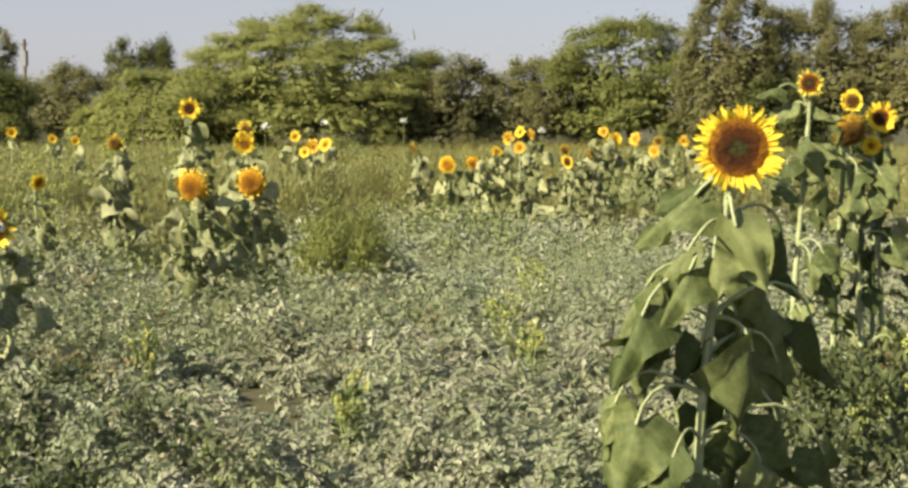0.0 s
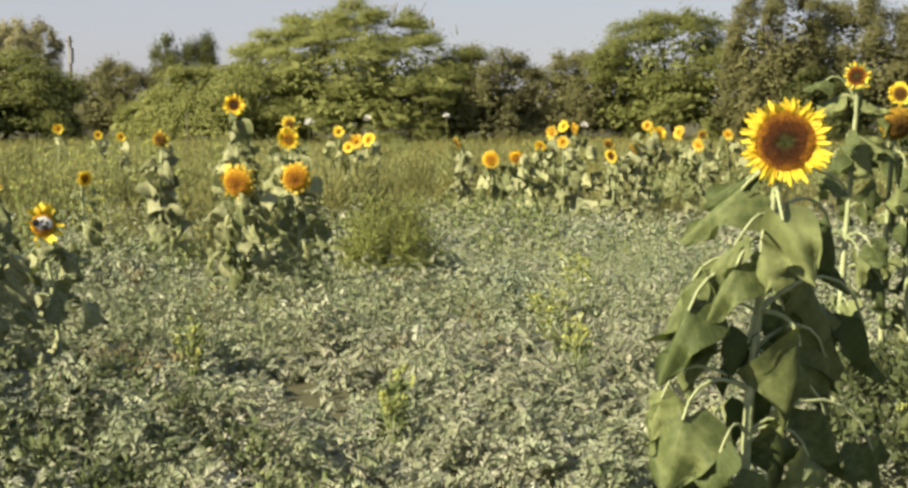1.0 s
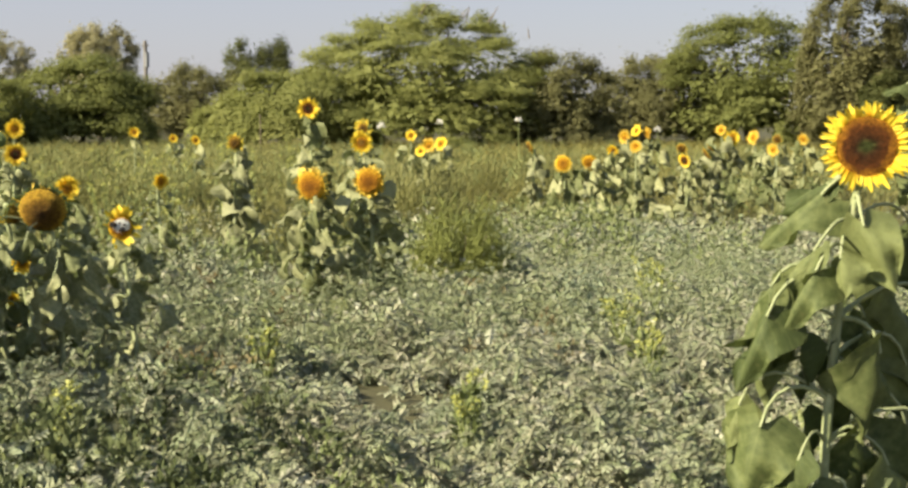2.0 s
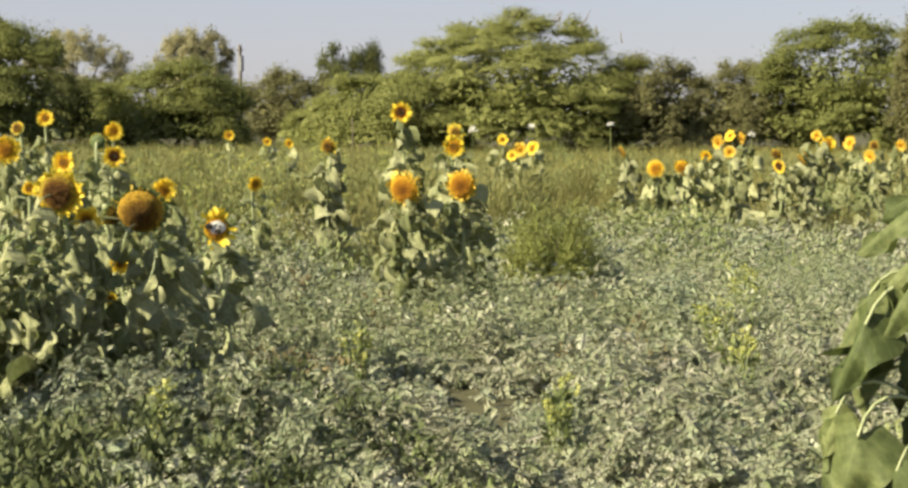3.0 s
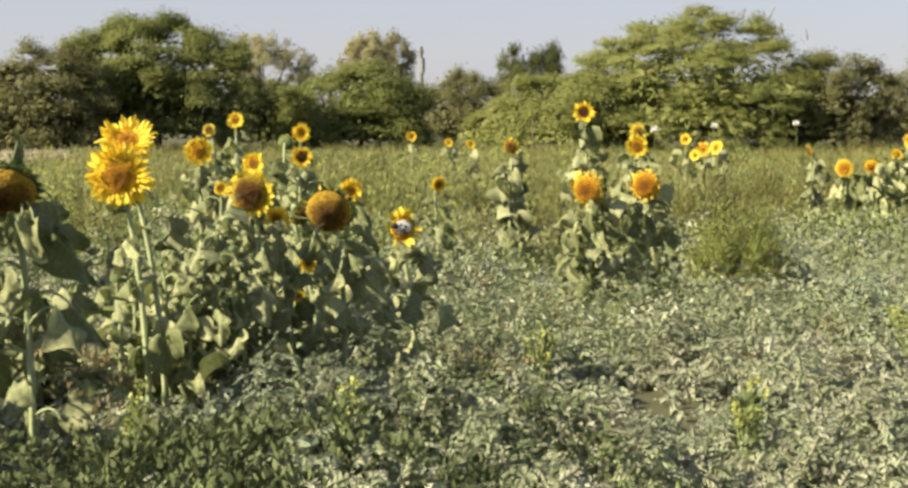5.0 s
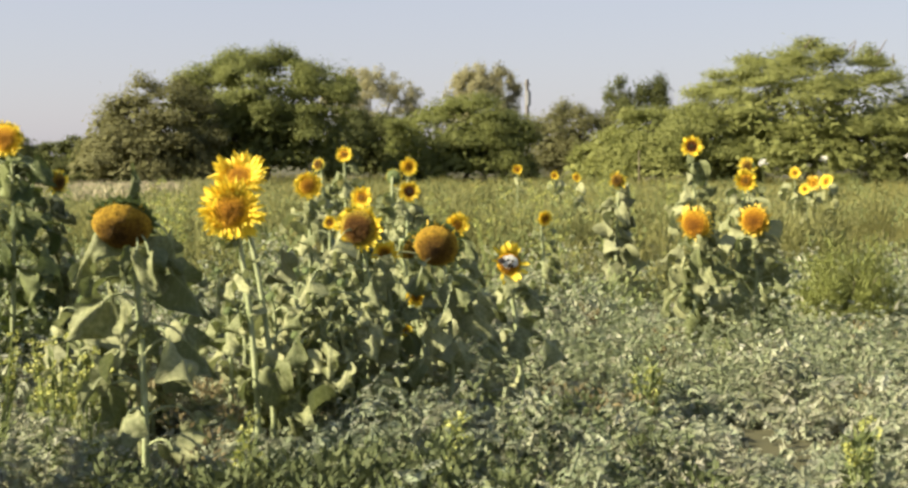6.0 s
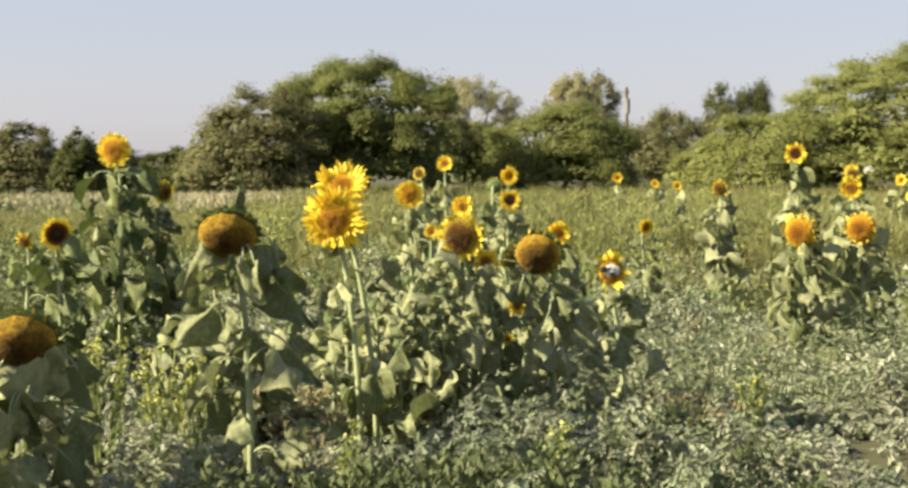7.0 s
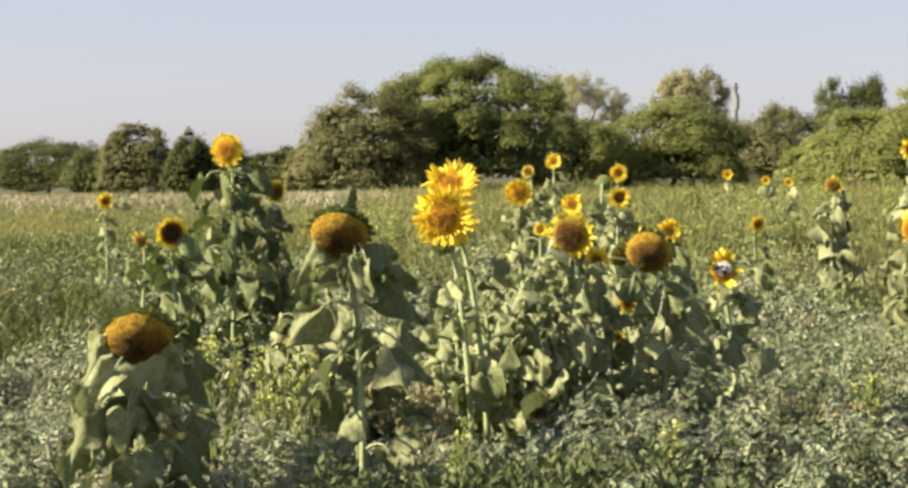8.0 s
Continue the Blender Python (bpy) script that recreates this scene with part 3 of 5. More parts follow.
def fronds(rng, foot, out, length, width, segments=3, droop=0.7):
    """Small soft leaves that leave their foot in the given direction and arch over, each a tapered strip."""
    n = len(foot)
    a = out + rng.normal(size=(n, 3)) * 0.4
    a /= np.linalg.norm(a, axis=1, keepdims=True)
    s = np.cross(a, np.array((0, 0, 1.0)) + rng.normal(size=(n, 3)) * 0.35)
    s /= np.linalg.norm(s, axis=1, keepdims=True) + 1e-9
    ln = np.broadcast_to(length, (n,))[:, None] * rng.uniform(0.55, 1.45, (n, 1))
    w = np.broadcast_to(width, (n,))[:, None] * rng.uniform(0.6, 1.3, (n, 1)) * 0.5
    bend = droop * rng.uniform(0.4, 1.3, (n, 1))
    rows = []
    for k in range(segments + 1):
        t = k / segments
        p = foot + a * ln * t - np.array((0, 0, 1.0)) * ln * bend * t * t
        wk = w * (0.35 + 0.9 * math.sin(math.pi * min(1.0, 0.15 + 0.85 * t)) if k < segments else 0.06)
        rows.append(np.stack([p - s * wk, p + s * wk], 1))
    v = np.stack(rows, 1).reshape(n, -1, 3)
    one = np.array([(2 * k, 2 * k + 1, 2 * k + 3, 2 * k + 2) for k in range(segments)])
    f = (np.arange(n)[:, None, None] * v.shape[1] + one[None]).reshape(-1, 4)
    return v.reshape(-1, 3), f


def feathers(rng, foot, out, length, pairs=4):
    """Feathered leaves, turned to the light, that arch over: pairs of drooping pointed leaflets along one rib, each leaf a single piece."""
    n = len(foot)
    up = np.array(SUN_TO) * 0.85 + out * 0.45 + rng.normal(size=(n, 3)) * 0.38
    up /= np.linalg.norm(up, axis=1, keepdims=True)
    a = out + rng.normal(size=(n, 3)) * 0.45
    a -= up * (a * up).sum(1)[:, None]
    a /= np.linalg.norm(a, axis=1, keepdims=True) + 1e-9
    s = np.cross(a, up)
    ln = np.broadcast_to(length, (n,))[:, None] * rng.uniform(0.6, 1.4, (n, 1))
    bend = rng.uniform(0.2, 0.85, (n, 1))
    rib = [foot + a * ln * (k / pairs) - np.array((0, 0, 1.0)) * ln * bend * (k / pairs) ** 2 for k in range(pairs + 1)]
    tips = []
    for k in range(pairs):
        reach = ln * 0.42 * math.sin(math.pi * (0.25 + 0.6 * (k + 0.5) / pairs))
        for side in (-1, 1):
            tips.append(rib[k] * 0.4 + rib[k + 1] * 0.6 + (s * side * 0.9 + a * 0.35 - up * rng.uniform(0.05, 0.6, (n, 1))) * reach)
    v = np.stack(rib + tips, 1)
    one = np.array([(k, k + 1, pairs + 1 + 2 * k + j) for k in range(pairs) for j in (0, 1)])
    f = (np.arange(n)[:, None, None] * v.shape[1] + one[None]).reshape(-1, 3)
    return v.reshape(-1, 3), f


def merged(sets):
    """Several sets of quads as one."""
    vs, fs, at = [], [], 0
    for v, f in sets:
        vs.append(v)
        fs.append(f + at)
        at += len(v)
    return np.concatenate(vs), np.concatenate(fs)


def stuff(name, verts, faces, material, label, category):
    ob = new(name, mesh_of(name, verts, faces, material))
    return tagged(ob, label, category, kind="stuff")


def weeds():
    rng = np.random.default_rng(11)
    sets = []
    for near, far, dens, per, size, ln, pairs in ((3.6, 8.2, 23, 98, 0.15, 0.059, 4), (8.2, 11.5, 18, 115, 0.22, 0.045, 1), (11.5, 17, 14, 72, 0.30, 0.066, 1)):
        area = math.radians(74) / 2 * (far ** 2 - near ** 2)
        xy = fan(rng, int(area * dens), near, far)
        h = swell(xy[:, 0], xy[:, 1])
        keep = rng.random(len(xy)) < (0.35 + 1.1 * h) * (1 - 0.25 * hollow(xy[:, 0], xy[:, 1]))
        xy, h = xy[keep], h[keep]
        n = len(xy)
        r = size * rng.uniform(0.5, 1.25, n)
        tall = (0.05 + 0.46 * h ** 1.4 if near < 6 else 0.14 + 0.42 * h ** 1.4) * rng.uniform(0.3, 1.3, n) * (1 - 0.65 * hollow(xy[:, 0], xy[:, 1]))
        d = rng.normal(size=(n * per, 3))
        d[:, 2] = np.abs(d[:, 2])
        d /= np.linalg.norm(d, axis=1, keepdims=True)
        bumpy = 1 + 0.28 * np.sin(d[:, 0] * 7 + np.repeat(xy[:, 0] * 40, per)) * np.sin(d[:, 1] * 7 + np.repeat(xy[:, 1] * 37, per))
        rr, tt = np.repeat(r, per) * bumpy, np.repeat(tall, per) * bumpy
        c = np.repeat(xy, per, axis=0)
        p = np.column_stack([c[:, 0] + d[:, 0] * rr * 0.8, c[:, 1] + d[:, 1] * rr * 0.8, 0.01 + d[:, 2] * tt * 0.92])
        sets.append(feathers(rng, p, d + np.array((0, 0, 0.2)), ln, pairs))
    xy = fan(rng, 9000, 3.6, 15)                         # low ones on the soil between the mounds
    out = np.column_stack([rng.normal(0, 1, (len(xy), 2)), np.full(len(xy), 0.4)])
    sets.append(feathers(rng, np.column_stack([xy, rng.uniform(0.01, 0.06, len(xy))]), out, 0.09, 3))
    v, f = merged(sets)
    stuff("sage_weeds", v, f, M_SAGE, "low pale sage-green downy weeds covering the soil", "weeds")
    # soft, finer, taller ones in the open round the feet of the sunflowers
    xy = fan(rng, 4200, 8.0, 14.0, -26, 9)
    tall = 0.12 + 0.36 * swell(xy[:, 0] * 0.8 + 3, xy[:, 1] * 0.7) * rng.uniform(0.5, 1.1, len(xy)) + 0.14 * np.exp(-((xy[:, 0] + 1.5) / 0.9) ** 2 - ((xy[:, 1] - 9.3) / 0.6) ** 2)
    keep = rng.random(len(xy)) < 0.45 + 0.5 * np.sin(0.9 * xy[:, 0] + 0.4) * np.sin(0.7 * xy[:, 1]) + 0.8 * np.exp(-((xy[:, 0] + 1.6) / 1.3) ** 2 - ((xy[:, 1] - 9.2) / 0.7) ** 2)
    xy, tall = xy[keep], tall[keep]
    per = 26
    t = np.repeat(tall, per)
    foot = np.column_stack([np.repeat(xy, per, axis=0) + rng.normal(0, 0.09, (len(t), 2)), t * rng.uniform(0.1, 1.0, len(t)) ** 0.7])
    out = np.column_stack([rng.normal(0, 0.8, (len(t), 2)), np.full(len(t), 0.8)])
    v, f = fronds(rng, foot, out, 0.045, 0.013, 1, 0.4)
    stuff("soft_weeds", v, f, M_SOFTWEED, "knee-high soft pale green weeds round the sunflowers", "weeds")
    # upright tufts over the middle of the field, higher in drifts
    xy = fan(rng, 5200, 15.5, 40)
    a, dist = np.degrees(np.arctan2(xy[:, 0], xy[:, 1])), np.hypot(xy[:, 0], xy[:, 1])
    drift = np.clip(0.5 + 0.6 * np.sin(0.33 * xy[:, 0] + 0.8) * np.sin(0.21 * xy[:, 1] + 0.3 * xy[:, 0]) + rng.normal(0, 0.18, len(xy)), 0.1, 1.15)
    tall = (0.22 + 0.62 * drift) * np.where((a > -4) & (a < 16), np.clip((dist - 16.5) / 7, 0.28, 0.85), np.where(a < -29, 0.5, 1.0))
    per = 22
    c = np.repeat(xy, per, axis=0)
    t = np.repeat(tall, per)
    q = rng.uniform(0.1, 1.0, len(c))
    foot = np.column_stack([c + rng.normal(0, 0.16, (len(c), 2)), t * q * 0.85])
    out = np.column_stack([rng.normal(0, 0.5, (len(c), 2)), np.full(len(c), 1.0)])
    v, f = fronds(rng, foot, out, 0.06 + 0.14 * t, 0.010 + 0.0007 * np.repeat(dist, per), 1, 0.3)
    stuff("field_weeds", v, f, M_FIELD, "upright olive-green weeds in drifts across the middle of the field", "weeds")
    # greener, taller weeds scattered among them
    sets = []
    for near, far, dens, per, rad, ln in ((3.6, 9, 6, 60, 0.12, 0.036), (9, 18, 6, 56, 0.18, 0.05), (18, 48, 1.6, 56, 0.34, 0.055)):
        area = math.radians(74) / 2 * (far ** 2 - near ** 2)
        xy = fan(rng, int(area * dens), near, far)
        patch = np.sin(0.7 * xy[:, 0] + 2) * np.sin(0.55 * xy[:, 1]) + np.where((xy[:, 0] < -0.22 * xy[:, 1]) & (xy[:, 1] > 9.5), 0.8, np.where(xy[:, 1] > 19, 0.4, -0.1))
        ang, dist = np.degrees(np.arctan2(xy[:, 0], xy[:, 1])), np.hypot(xy[:, 0], xy[:, 1])
        patch += np.where(dist < 8, 1.1 * np.exp(-((ang + 25) / 4.5) ** 2 - ((dist - 4.6) / 1.0) ** 2) + 0.7 * np.exp(-((ang + 14.5) / 3.0) ** 2 - ((dist - 4.5) / 0.7) ** 2), 0)
        xy = xy[patch - 1.5 * hollow(xy[:, 0], xy[:, 1]) > rng.uniform(-0.3, 0.9, len(xy))]
        c = np.column_stack([xy, rng.uniform(0.06, 0.2, len(xy)) * np.clip(np.hypot(xy[:, 0], xy[:, 1]) / 8, 1, 2.0)])
        sets.append(leaflets(rng, c, per, rad * rng.uniform(0.6, 1.3, len(c)), ln, 0.38, 1.2, 0.6))
    v = np.concatenate([s[0] for s in sets])
    stuff("green_weeds", v, np.arange(len(v)).reshape(-1, 4), M_GREENWEED, "taller leafy green weeds among the sage weeds", "weeds")


def dry_weeds():
    """Small rusty withered weeds dotted among the green ones."""
    rng = np.random.default_rng(23)
    spots = np.array([(-1.74, 8.69), (-2.29, 9.43), (-1.50, 6.46), (1.87, 6.54), (1.63, 6.05), (2.12, 7.11), (-0.60, 9.48), (-0.07, 7.72), (-2.94, 5.20), (-3.37, 6.19), (-1.77, 6.58), (-3.19, 7.63), (-3.83, 6.03), (-3.33, 5.93), (-2.97, 7.49), (-5.57, 6.43), (-9.00, 9.62)])
    c = np.repeat(spots, 5, axis=0) + rng.normal(0, 0.11, (5 * len(spots), 2))
    v, f = leaflets(rng, np.column_stack([c, rng.uniform(0.08, 0.32, len(c))]), 26, 0.07, 0.034, 0.35, 1.2, 0.5)
    stuff("dry_weeds", v, f, M_RUST, "small rusty-brown withered weeds among the green ones", "weeds")


def blades(rng, xy, height, width, lean=0.35):
    """Grass blades as bent quads."""
    n = len(xy)
    w = rng.uniform(0, 6.283, n)
    s = np.column_stack([np.cos(w), np.sin(w), np.zeros(n)]) * (width * 0.5)[:, None]
    p = np.column_stack([xy, np.zeros(n)])
    h = height[:, None]
    l1 = np.column_stack([rng.normal(size=(n, 2)) * lean, np.ones(n)])
    mid = p + l1 * h * 0.6 * np.array((0.5, 0.5, 1))
    tip = p + l1 * h
    verts = np.stack([p - s, mid - s * 0.8, tip, mid + s * 0.8], 1).reshape(-1, 3)
    return verts, np.arange(len(verts)).reshape(-1, 4)


def grasses():
    rng = np.random.default_rng(12)
    vs = []
    for near, far, dens, hh, ww in ((15, 30, 80, 0.36, 0.012), (30, 72, 42, 0.46, 0.032)):
        area = math.radians(74) / 2 * (far ** 2 - near ** 2)
        xy = fan(rng, int(area * dens), near, far)
        a = np.degrees(np.arctan2(xy[:, 0], xy[:, 1]))
        d = np.hypot(xy[:, 0], xy[:, 1])
        thin = np.where((a > -3) & (a < 14), np.clip((d - 17) / 12, 0.1, 1), np.where((a < -35) & (d < 24), 0.2, 1.0))
        low = np.where((a < -28) & (d > 24), 0.55, 1.0)
        keep = rng.random(len(xy)) < thin * (0.4 + 0.6 * swell(xy[:, 0] * 0.5, xy[:, 1] * 0.5))
        xy, low = xy[keep], low[keep]
        vs.append(blades(rng, xy, low * hh * rng.uniform(0.5, 1.2, len(xy)) * (0.45 + 1.1 * swell(xy[:, 0] * 0.35, xy[:, 1] * 0.3)), ww * rng.uniform(0.6, 1.3, len(xy)), 0.55)[0])
    v = np.concatenate(vs)
    stuff("field_grass", v, np.arange(len(v)).reshape(-1, 4), M_GRASS, "olive-yellow knee-high grass across the far field", "grass")
    # rank dark green grass to the west, straw beyond it
    xy = fan(rng, 46000, 9.5, 27, -58, -33)
    keep = (xy[:, 0] < -0.70 * xy[:, 1] + rng.normal(0, 0.5, len(xy))) & (np.hypot(xy[:, 0], xy[:, 1]) < 24 + rng.normal(0, 2, len(xy)))
    xy = xy[keep]
    v, f = blades(rng, xy, rng.uniform(0.15, 0.42, len(xy)) * (0.6 + 0.8 * swell(xy[:, 0] * 0.5, xy[:, 1] * 0.5)), rng.uniform(0.010, 0.026, len(xy)), 0.6)
    stuff("rank_grass", v, f, M_DARKGRASS, "dense dark green grass beside the sunflowers", "grass")
    xy = fan(rng, 16000, 40, 53, -46, -27)
    v, f = blades(rng, xy, rng.uniform(0.25, 0.6, len(xy)), rng.uniform(0.03, 0.08, len(xy)))
    stuff("straw_strip", v, f, M_STRAW, "pale dry straw along the field's far edge", "grass")


def broad_weeds():
    """Low dark broad-leaved weeds beside the bowed plants."""
    rng = np.random.default_rng(17)
    c = np.column_stack([rng.normal(-2.58, 0.25, 26), rng.normal(4.5, 0.22, 26), rng.uniform(0.05, 0.2, 26)])
    n = 150                                              # and beside the tall plant by the path, dark colour standing for its shade
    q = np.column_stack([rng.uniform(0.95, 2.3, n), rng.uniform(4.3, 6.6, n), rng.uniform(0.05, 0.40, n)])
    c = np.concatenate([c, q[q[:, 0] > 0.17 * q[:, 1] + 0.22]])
    n = 80                                               # and in a dip between the path and the dense clump
    a, d = np.radians(rng.normal(-24.0, 4.5, n)), rng.normal(4.9, 0.5, n)
    c = np.concatenate([c, np.column_stack([d * np.sin(a), d * np.cos(a), rng.uniform(0.05, 0.26, n)])])
    n = 22                                               # and in the open beside the path
    a, d = np.radians(rng.uniform(-19, -10, n)), rng.uniform(4.9, 6.6, n)
    c = np.concatenate([c, np.column_stack([d * np.sin(a), d * np.cos(a), rng.uniform(0.08, 0.26, n)])])
    c = c[hollow(c[:, 0], c[:, 1]) < 0.5]
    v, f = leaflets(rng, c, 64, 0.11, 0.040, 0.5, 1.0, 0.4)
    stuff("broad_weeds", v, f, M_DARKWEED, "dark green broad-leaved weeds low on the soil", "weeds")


def tall_weeds():
    """Clumps of upright stalky weeds, waist-high at most, that stand out of the middle of the field, with finer ones between."""
    rng = np.random.default_rng(19)
    spots = np.concatenate([fan(rng, 46, 12.5, 21, -33, -5), fan(rng, 70, 20, 40, -36, 14)])
    feet, ways, longs = [], [], []
    for x, y in spots:
        far = math.hypot(x, y) / 20
        half, high = rng.uniform(0.25, 0.6) * (0.6 + 0.5 * far), rng.uniform(0.45, 0.95)
        n = 620
        w, q = rng.uniform(0, 6.283, n), np.sqrt(rng.uniform(0, 1, n))
        top = high * np.sqrt(np.clip(1.02 - q * q, 0.05, 1)) * (0.75 + 0.25 * np.sin(3 * w + x) * np.sin(2 * w + y))
        z = top * (1 - 0.75 * rng.uniform(0, 1, n) ** 2)
        feet.append(np.column_stack([x + half * q * np.cos(w), y + half * q * np.sin(w), z]))
        ways.append(np.column_stack([0.5 * q * np.cos(w), 0.5 * q * np.sin(w), np.full(n, 1.0)]))
        longs.append(np.full(n, 0.10 + 0.05 * far))
    feet, ways, longs = np.concatenate(feet), np.concatenate(ways), np.concatenate(longs)
    v, f = fronds(rng, feet, ways, longs, longs * 0.20, 1, 0.25)
    stuff("tall_weeds", v, f, M_FIELD, "waist-high olive-green stalky weeds in loose clumps", "weeds")


weeds()
tall_weeds()
broad_weeds()
dry_weeds()
grasses()


# ------------------------------------------------------------------ trees
def crown_leaves(rng, lobes, count, length, ratio, flat, loose=0.25):
    """Small pointed leaves on the shells of the clumps of a crown, thinner on its far side. A clump: middle, radii, and the way it faces."""
    lob = np.asarray(lobes)
    area = lob[:, 3] * lob[:, 4] + 0.1 * lob[:, 3] ** 2
    pick = rng.choice(len(lob), int(count * 1.5), p=area / area.sum())
    deep = np.abs(lob[:, 1]).max() + 1e-6
    pick = pick[rng.random(len(pick)) < np.where(lob[pick, 1] > 0.3 * deep, 0.15, 1.0)][:count]
    count = len(pick)
    d = rng.normal(size=(count, 3))
    d[:, 2] = np.where(d[:, 2] < -0.3 * np.abs(d).max(1), -d[:, 2] * 0.5, d[:, 2])
    d /= np.linalg.norm(d, axis=1, keepdims=True)
    rr = np.column_stack([lob[pick, 3], lob[pick, 3], lob[pick, 4]])
    stray = 1 + 0.22 * np.abs(rng.normal(size=(count, 1))) ** 1.5 * (rng.random((count, 1)) < loose)
    p = lob[pick, :3] + d * rr * (1 - 0.8 * rng.uniform(0, 1, (count, 1)) ** 1.5) * stray
    nrm = d * 0.5 + lob[pick, 5:8] * 0.5 + rng.normal(size=d.shape) * 0.42 + np.array((0, 0, 0.25))
    a = np.cross(nrm, rng.normal(size=d.shape) * np.array((1, 1, 1 / flat)))
    a /= np.linalg.norm(a, axis=1, keepdims=True) + 1e-9
    s = np.cross(a, nrm)
    s /= np.linalg.norm(s, axis=1, keepdims=True) + 1e-9
    ln = length * rng.uniform(0.5, 1.5, (count, 1))
    w = ln * ratio * 0.5
    v = np.stack([p - a * ln * 0.5 - s * w, p - a * ln * 0.5 + s * w, p + a * ln * 0.5], 1)
    return v[v[:, :, 2].min(1) > 0.02].reshape(-1, 3)


def tree(x, y, half, height, style, tone, seed, label, count=16000, name="tree", skew=0.0, lift=0.0, broad=0.7, twigs=0):
    """A spreading thorn tree or bush: trunk, limbs, and boughs set over a dome that carry clumps of leaves.
    skew: how far its top leans east; broad: below 0.7 the dome is fuller at its shoulders."""
    rng = np.random.default_rng(seed)
    root = thing(name, (x, y, 0), label, "tree" if name == "tree" else "bush", "trees at the field's edge")
    lobes = []
    boughs, rh0, rh1, rv0, rv1 = {"acacia": (96, 0.09, 0.17, 0.06, 0.11), "dome": (64, 0.13, 0.21, 0.09, 0.15), "bush": (44, 0.15, 0.24, 0.12, 0.19)}[style]
    for k in range(boughs):
        up = (k + 0.5) / boughs
        w = 2.39996 * k + rng.uniform(-0.5, 0.5)
        side = math.sqrt(1 - up * up)
        d = np.array((side * math.cos(w), side * math.sin(w), up))
        q = rng.uniform(0.90 if style == "dome" else 0.80, 1.0) if k % 4 else rng.uniform(0.45, 0.8)
        rh, rv = half * rng.uniform(rh0, rh1), height * rng.uniform(rv0, rv1)
        pz = max(rv * 0.7, (height - rv * 1.1) * d[2] ** broad * q)
        if lift:
            pz = height * lift + (height * (1 - lift) - rv) * 0.5 * (1 + rng.choice((-0.9, 1.0, 1.0)) * d[2] ** 0.8 * q)
        px, py = (half - rh) * d[0] * q + skew * pz, (half * 0.75 - rh * 0.7) * d[1] * q
        for j in range(6):                               # clumps round the bough's outer side
            e = rng.normal(size=3) + d * 0.7
            e /= np.linalg.norm(e)
            g = rng.uniform(0.4, 0.85)
            lobes.append((px + e[0] * rh * g, py + e[1] * rh * g, max(0.1, pz + e[2] * rv * g), rh * rng.uniform(0.45, 0.8), rv * rng.uniform(0.45, 0.8), *d))
    if style == "acacia":
        v = crown_leaves(rng, lobes, int(count * 2.7), 0.22, 0.16, 0.5, 0.5)
    else:
        v = crown_leaves(rng, lobes, int(count * 2.9), 0.11, 0.5, 0.8, 0.5)
    if not lift:                     # inner growth, seen through the gaps
        inner = [(skew * 0.4 * height, 0, height * 0.32, half * 0.75, height * 0.48, 0, 0, 1), (0, 0, height * 0.18, half * 0.84, height * 0.2, 0, 0, 1)]
        v = np.concatenate([v, crown_leaves(rng, inner, int(count * 0.35), 0.24, 0.6, 0.6, 0.0)])
    part("crown", mesh_of("crown", v, np.arange(len(v)).reshape(-1, 3), CROWNS[tone]), root)
    r = 0.03 * height                                    # trunk and limbs
    fork = np.array((rng.uniform(-0.1, 0.1) * half, 0, height * 0.22))
    me = [tube("t", bezier(np.array((0, 0, -0.1)), np.array((0.05, 0, height * 0.1)), fork * 0.8, fork, 6), r, r * 0.7, M_BARK, 7)]
    for k in rng.choice(len(lobes), 14, replace=False):
        c = np.array(lobes[k][:3])
        me.append(tube("t", bezier(fork * 0.9, fork + (c - fork) * 0.3 + (0, 0, 0.1 * height), c * 0.8 + (0, 0, 0.05), c, 7), r * 0.5, r * 0.1, M_BARK, 5))
    bm = bmesh.new()
    for q in me:
        bm.from_mesh(q)
    trunk = bpy.data.meshes.new("trunk")
    bm.to_mesh(trunk)
    bm.free()
    trunk.materials.append(M_BARK)
    part("trunk", trunk, root)
    for k in range(twigs):                               # dead shoots that stand out of the crown's top, most of them leaning east
        c = np.array((half * rng.uniform(-0.1, 0.8) + skew * height, half * rng.uniform(-0.4, 0.2), 0))
        c[2] = height * (0.88 - 0.30 * (c[0] / half) ** 2)
        tip = c + np.array((rng.uniform(-0.3, 1.3), rng.uniform(-0.3, 0.3), rng.uniform(0.5, 1.0))) * 0.10 * height
        part("dead_twig", tube("dead_twig", bezier(c, c + (tip - c) * (0.5, 0.3, 0.3), c + (tip - c) * (0.6, 0.6, 0.7), tip, 6), 0.035, 0.010, M_BARK, 4), root, label="thin dead grey twig")
    return root


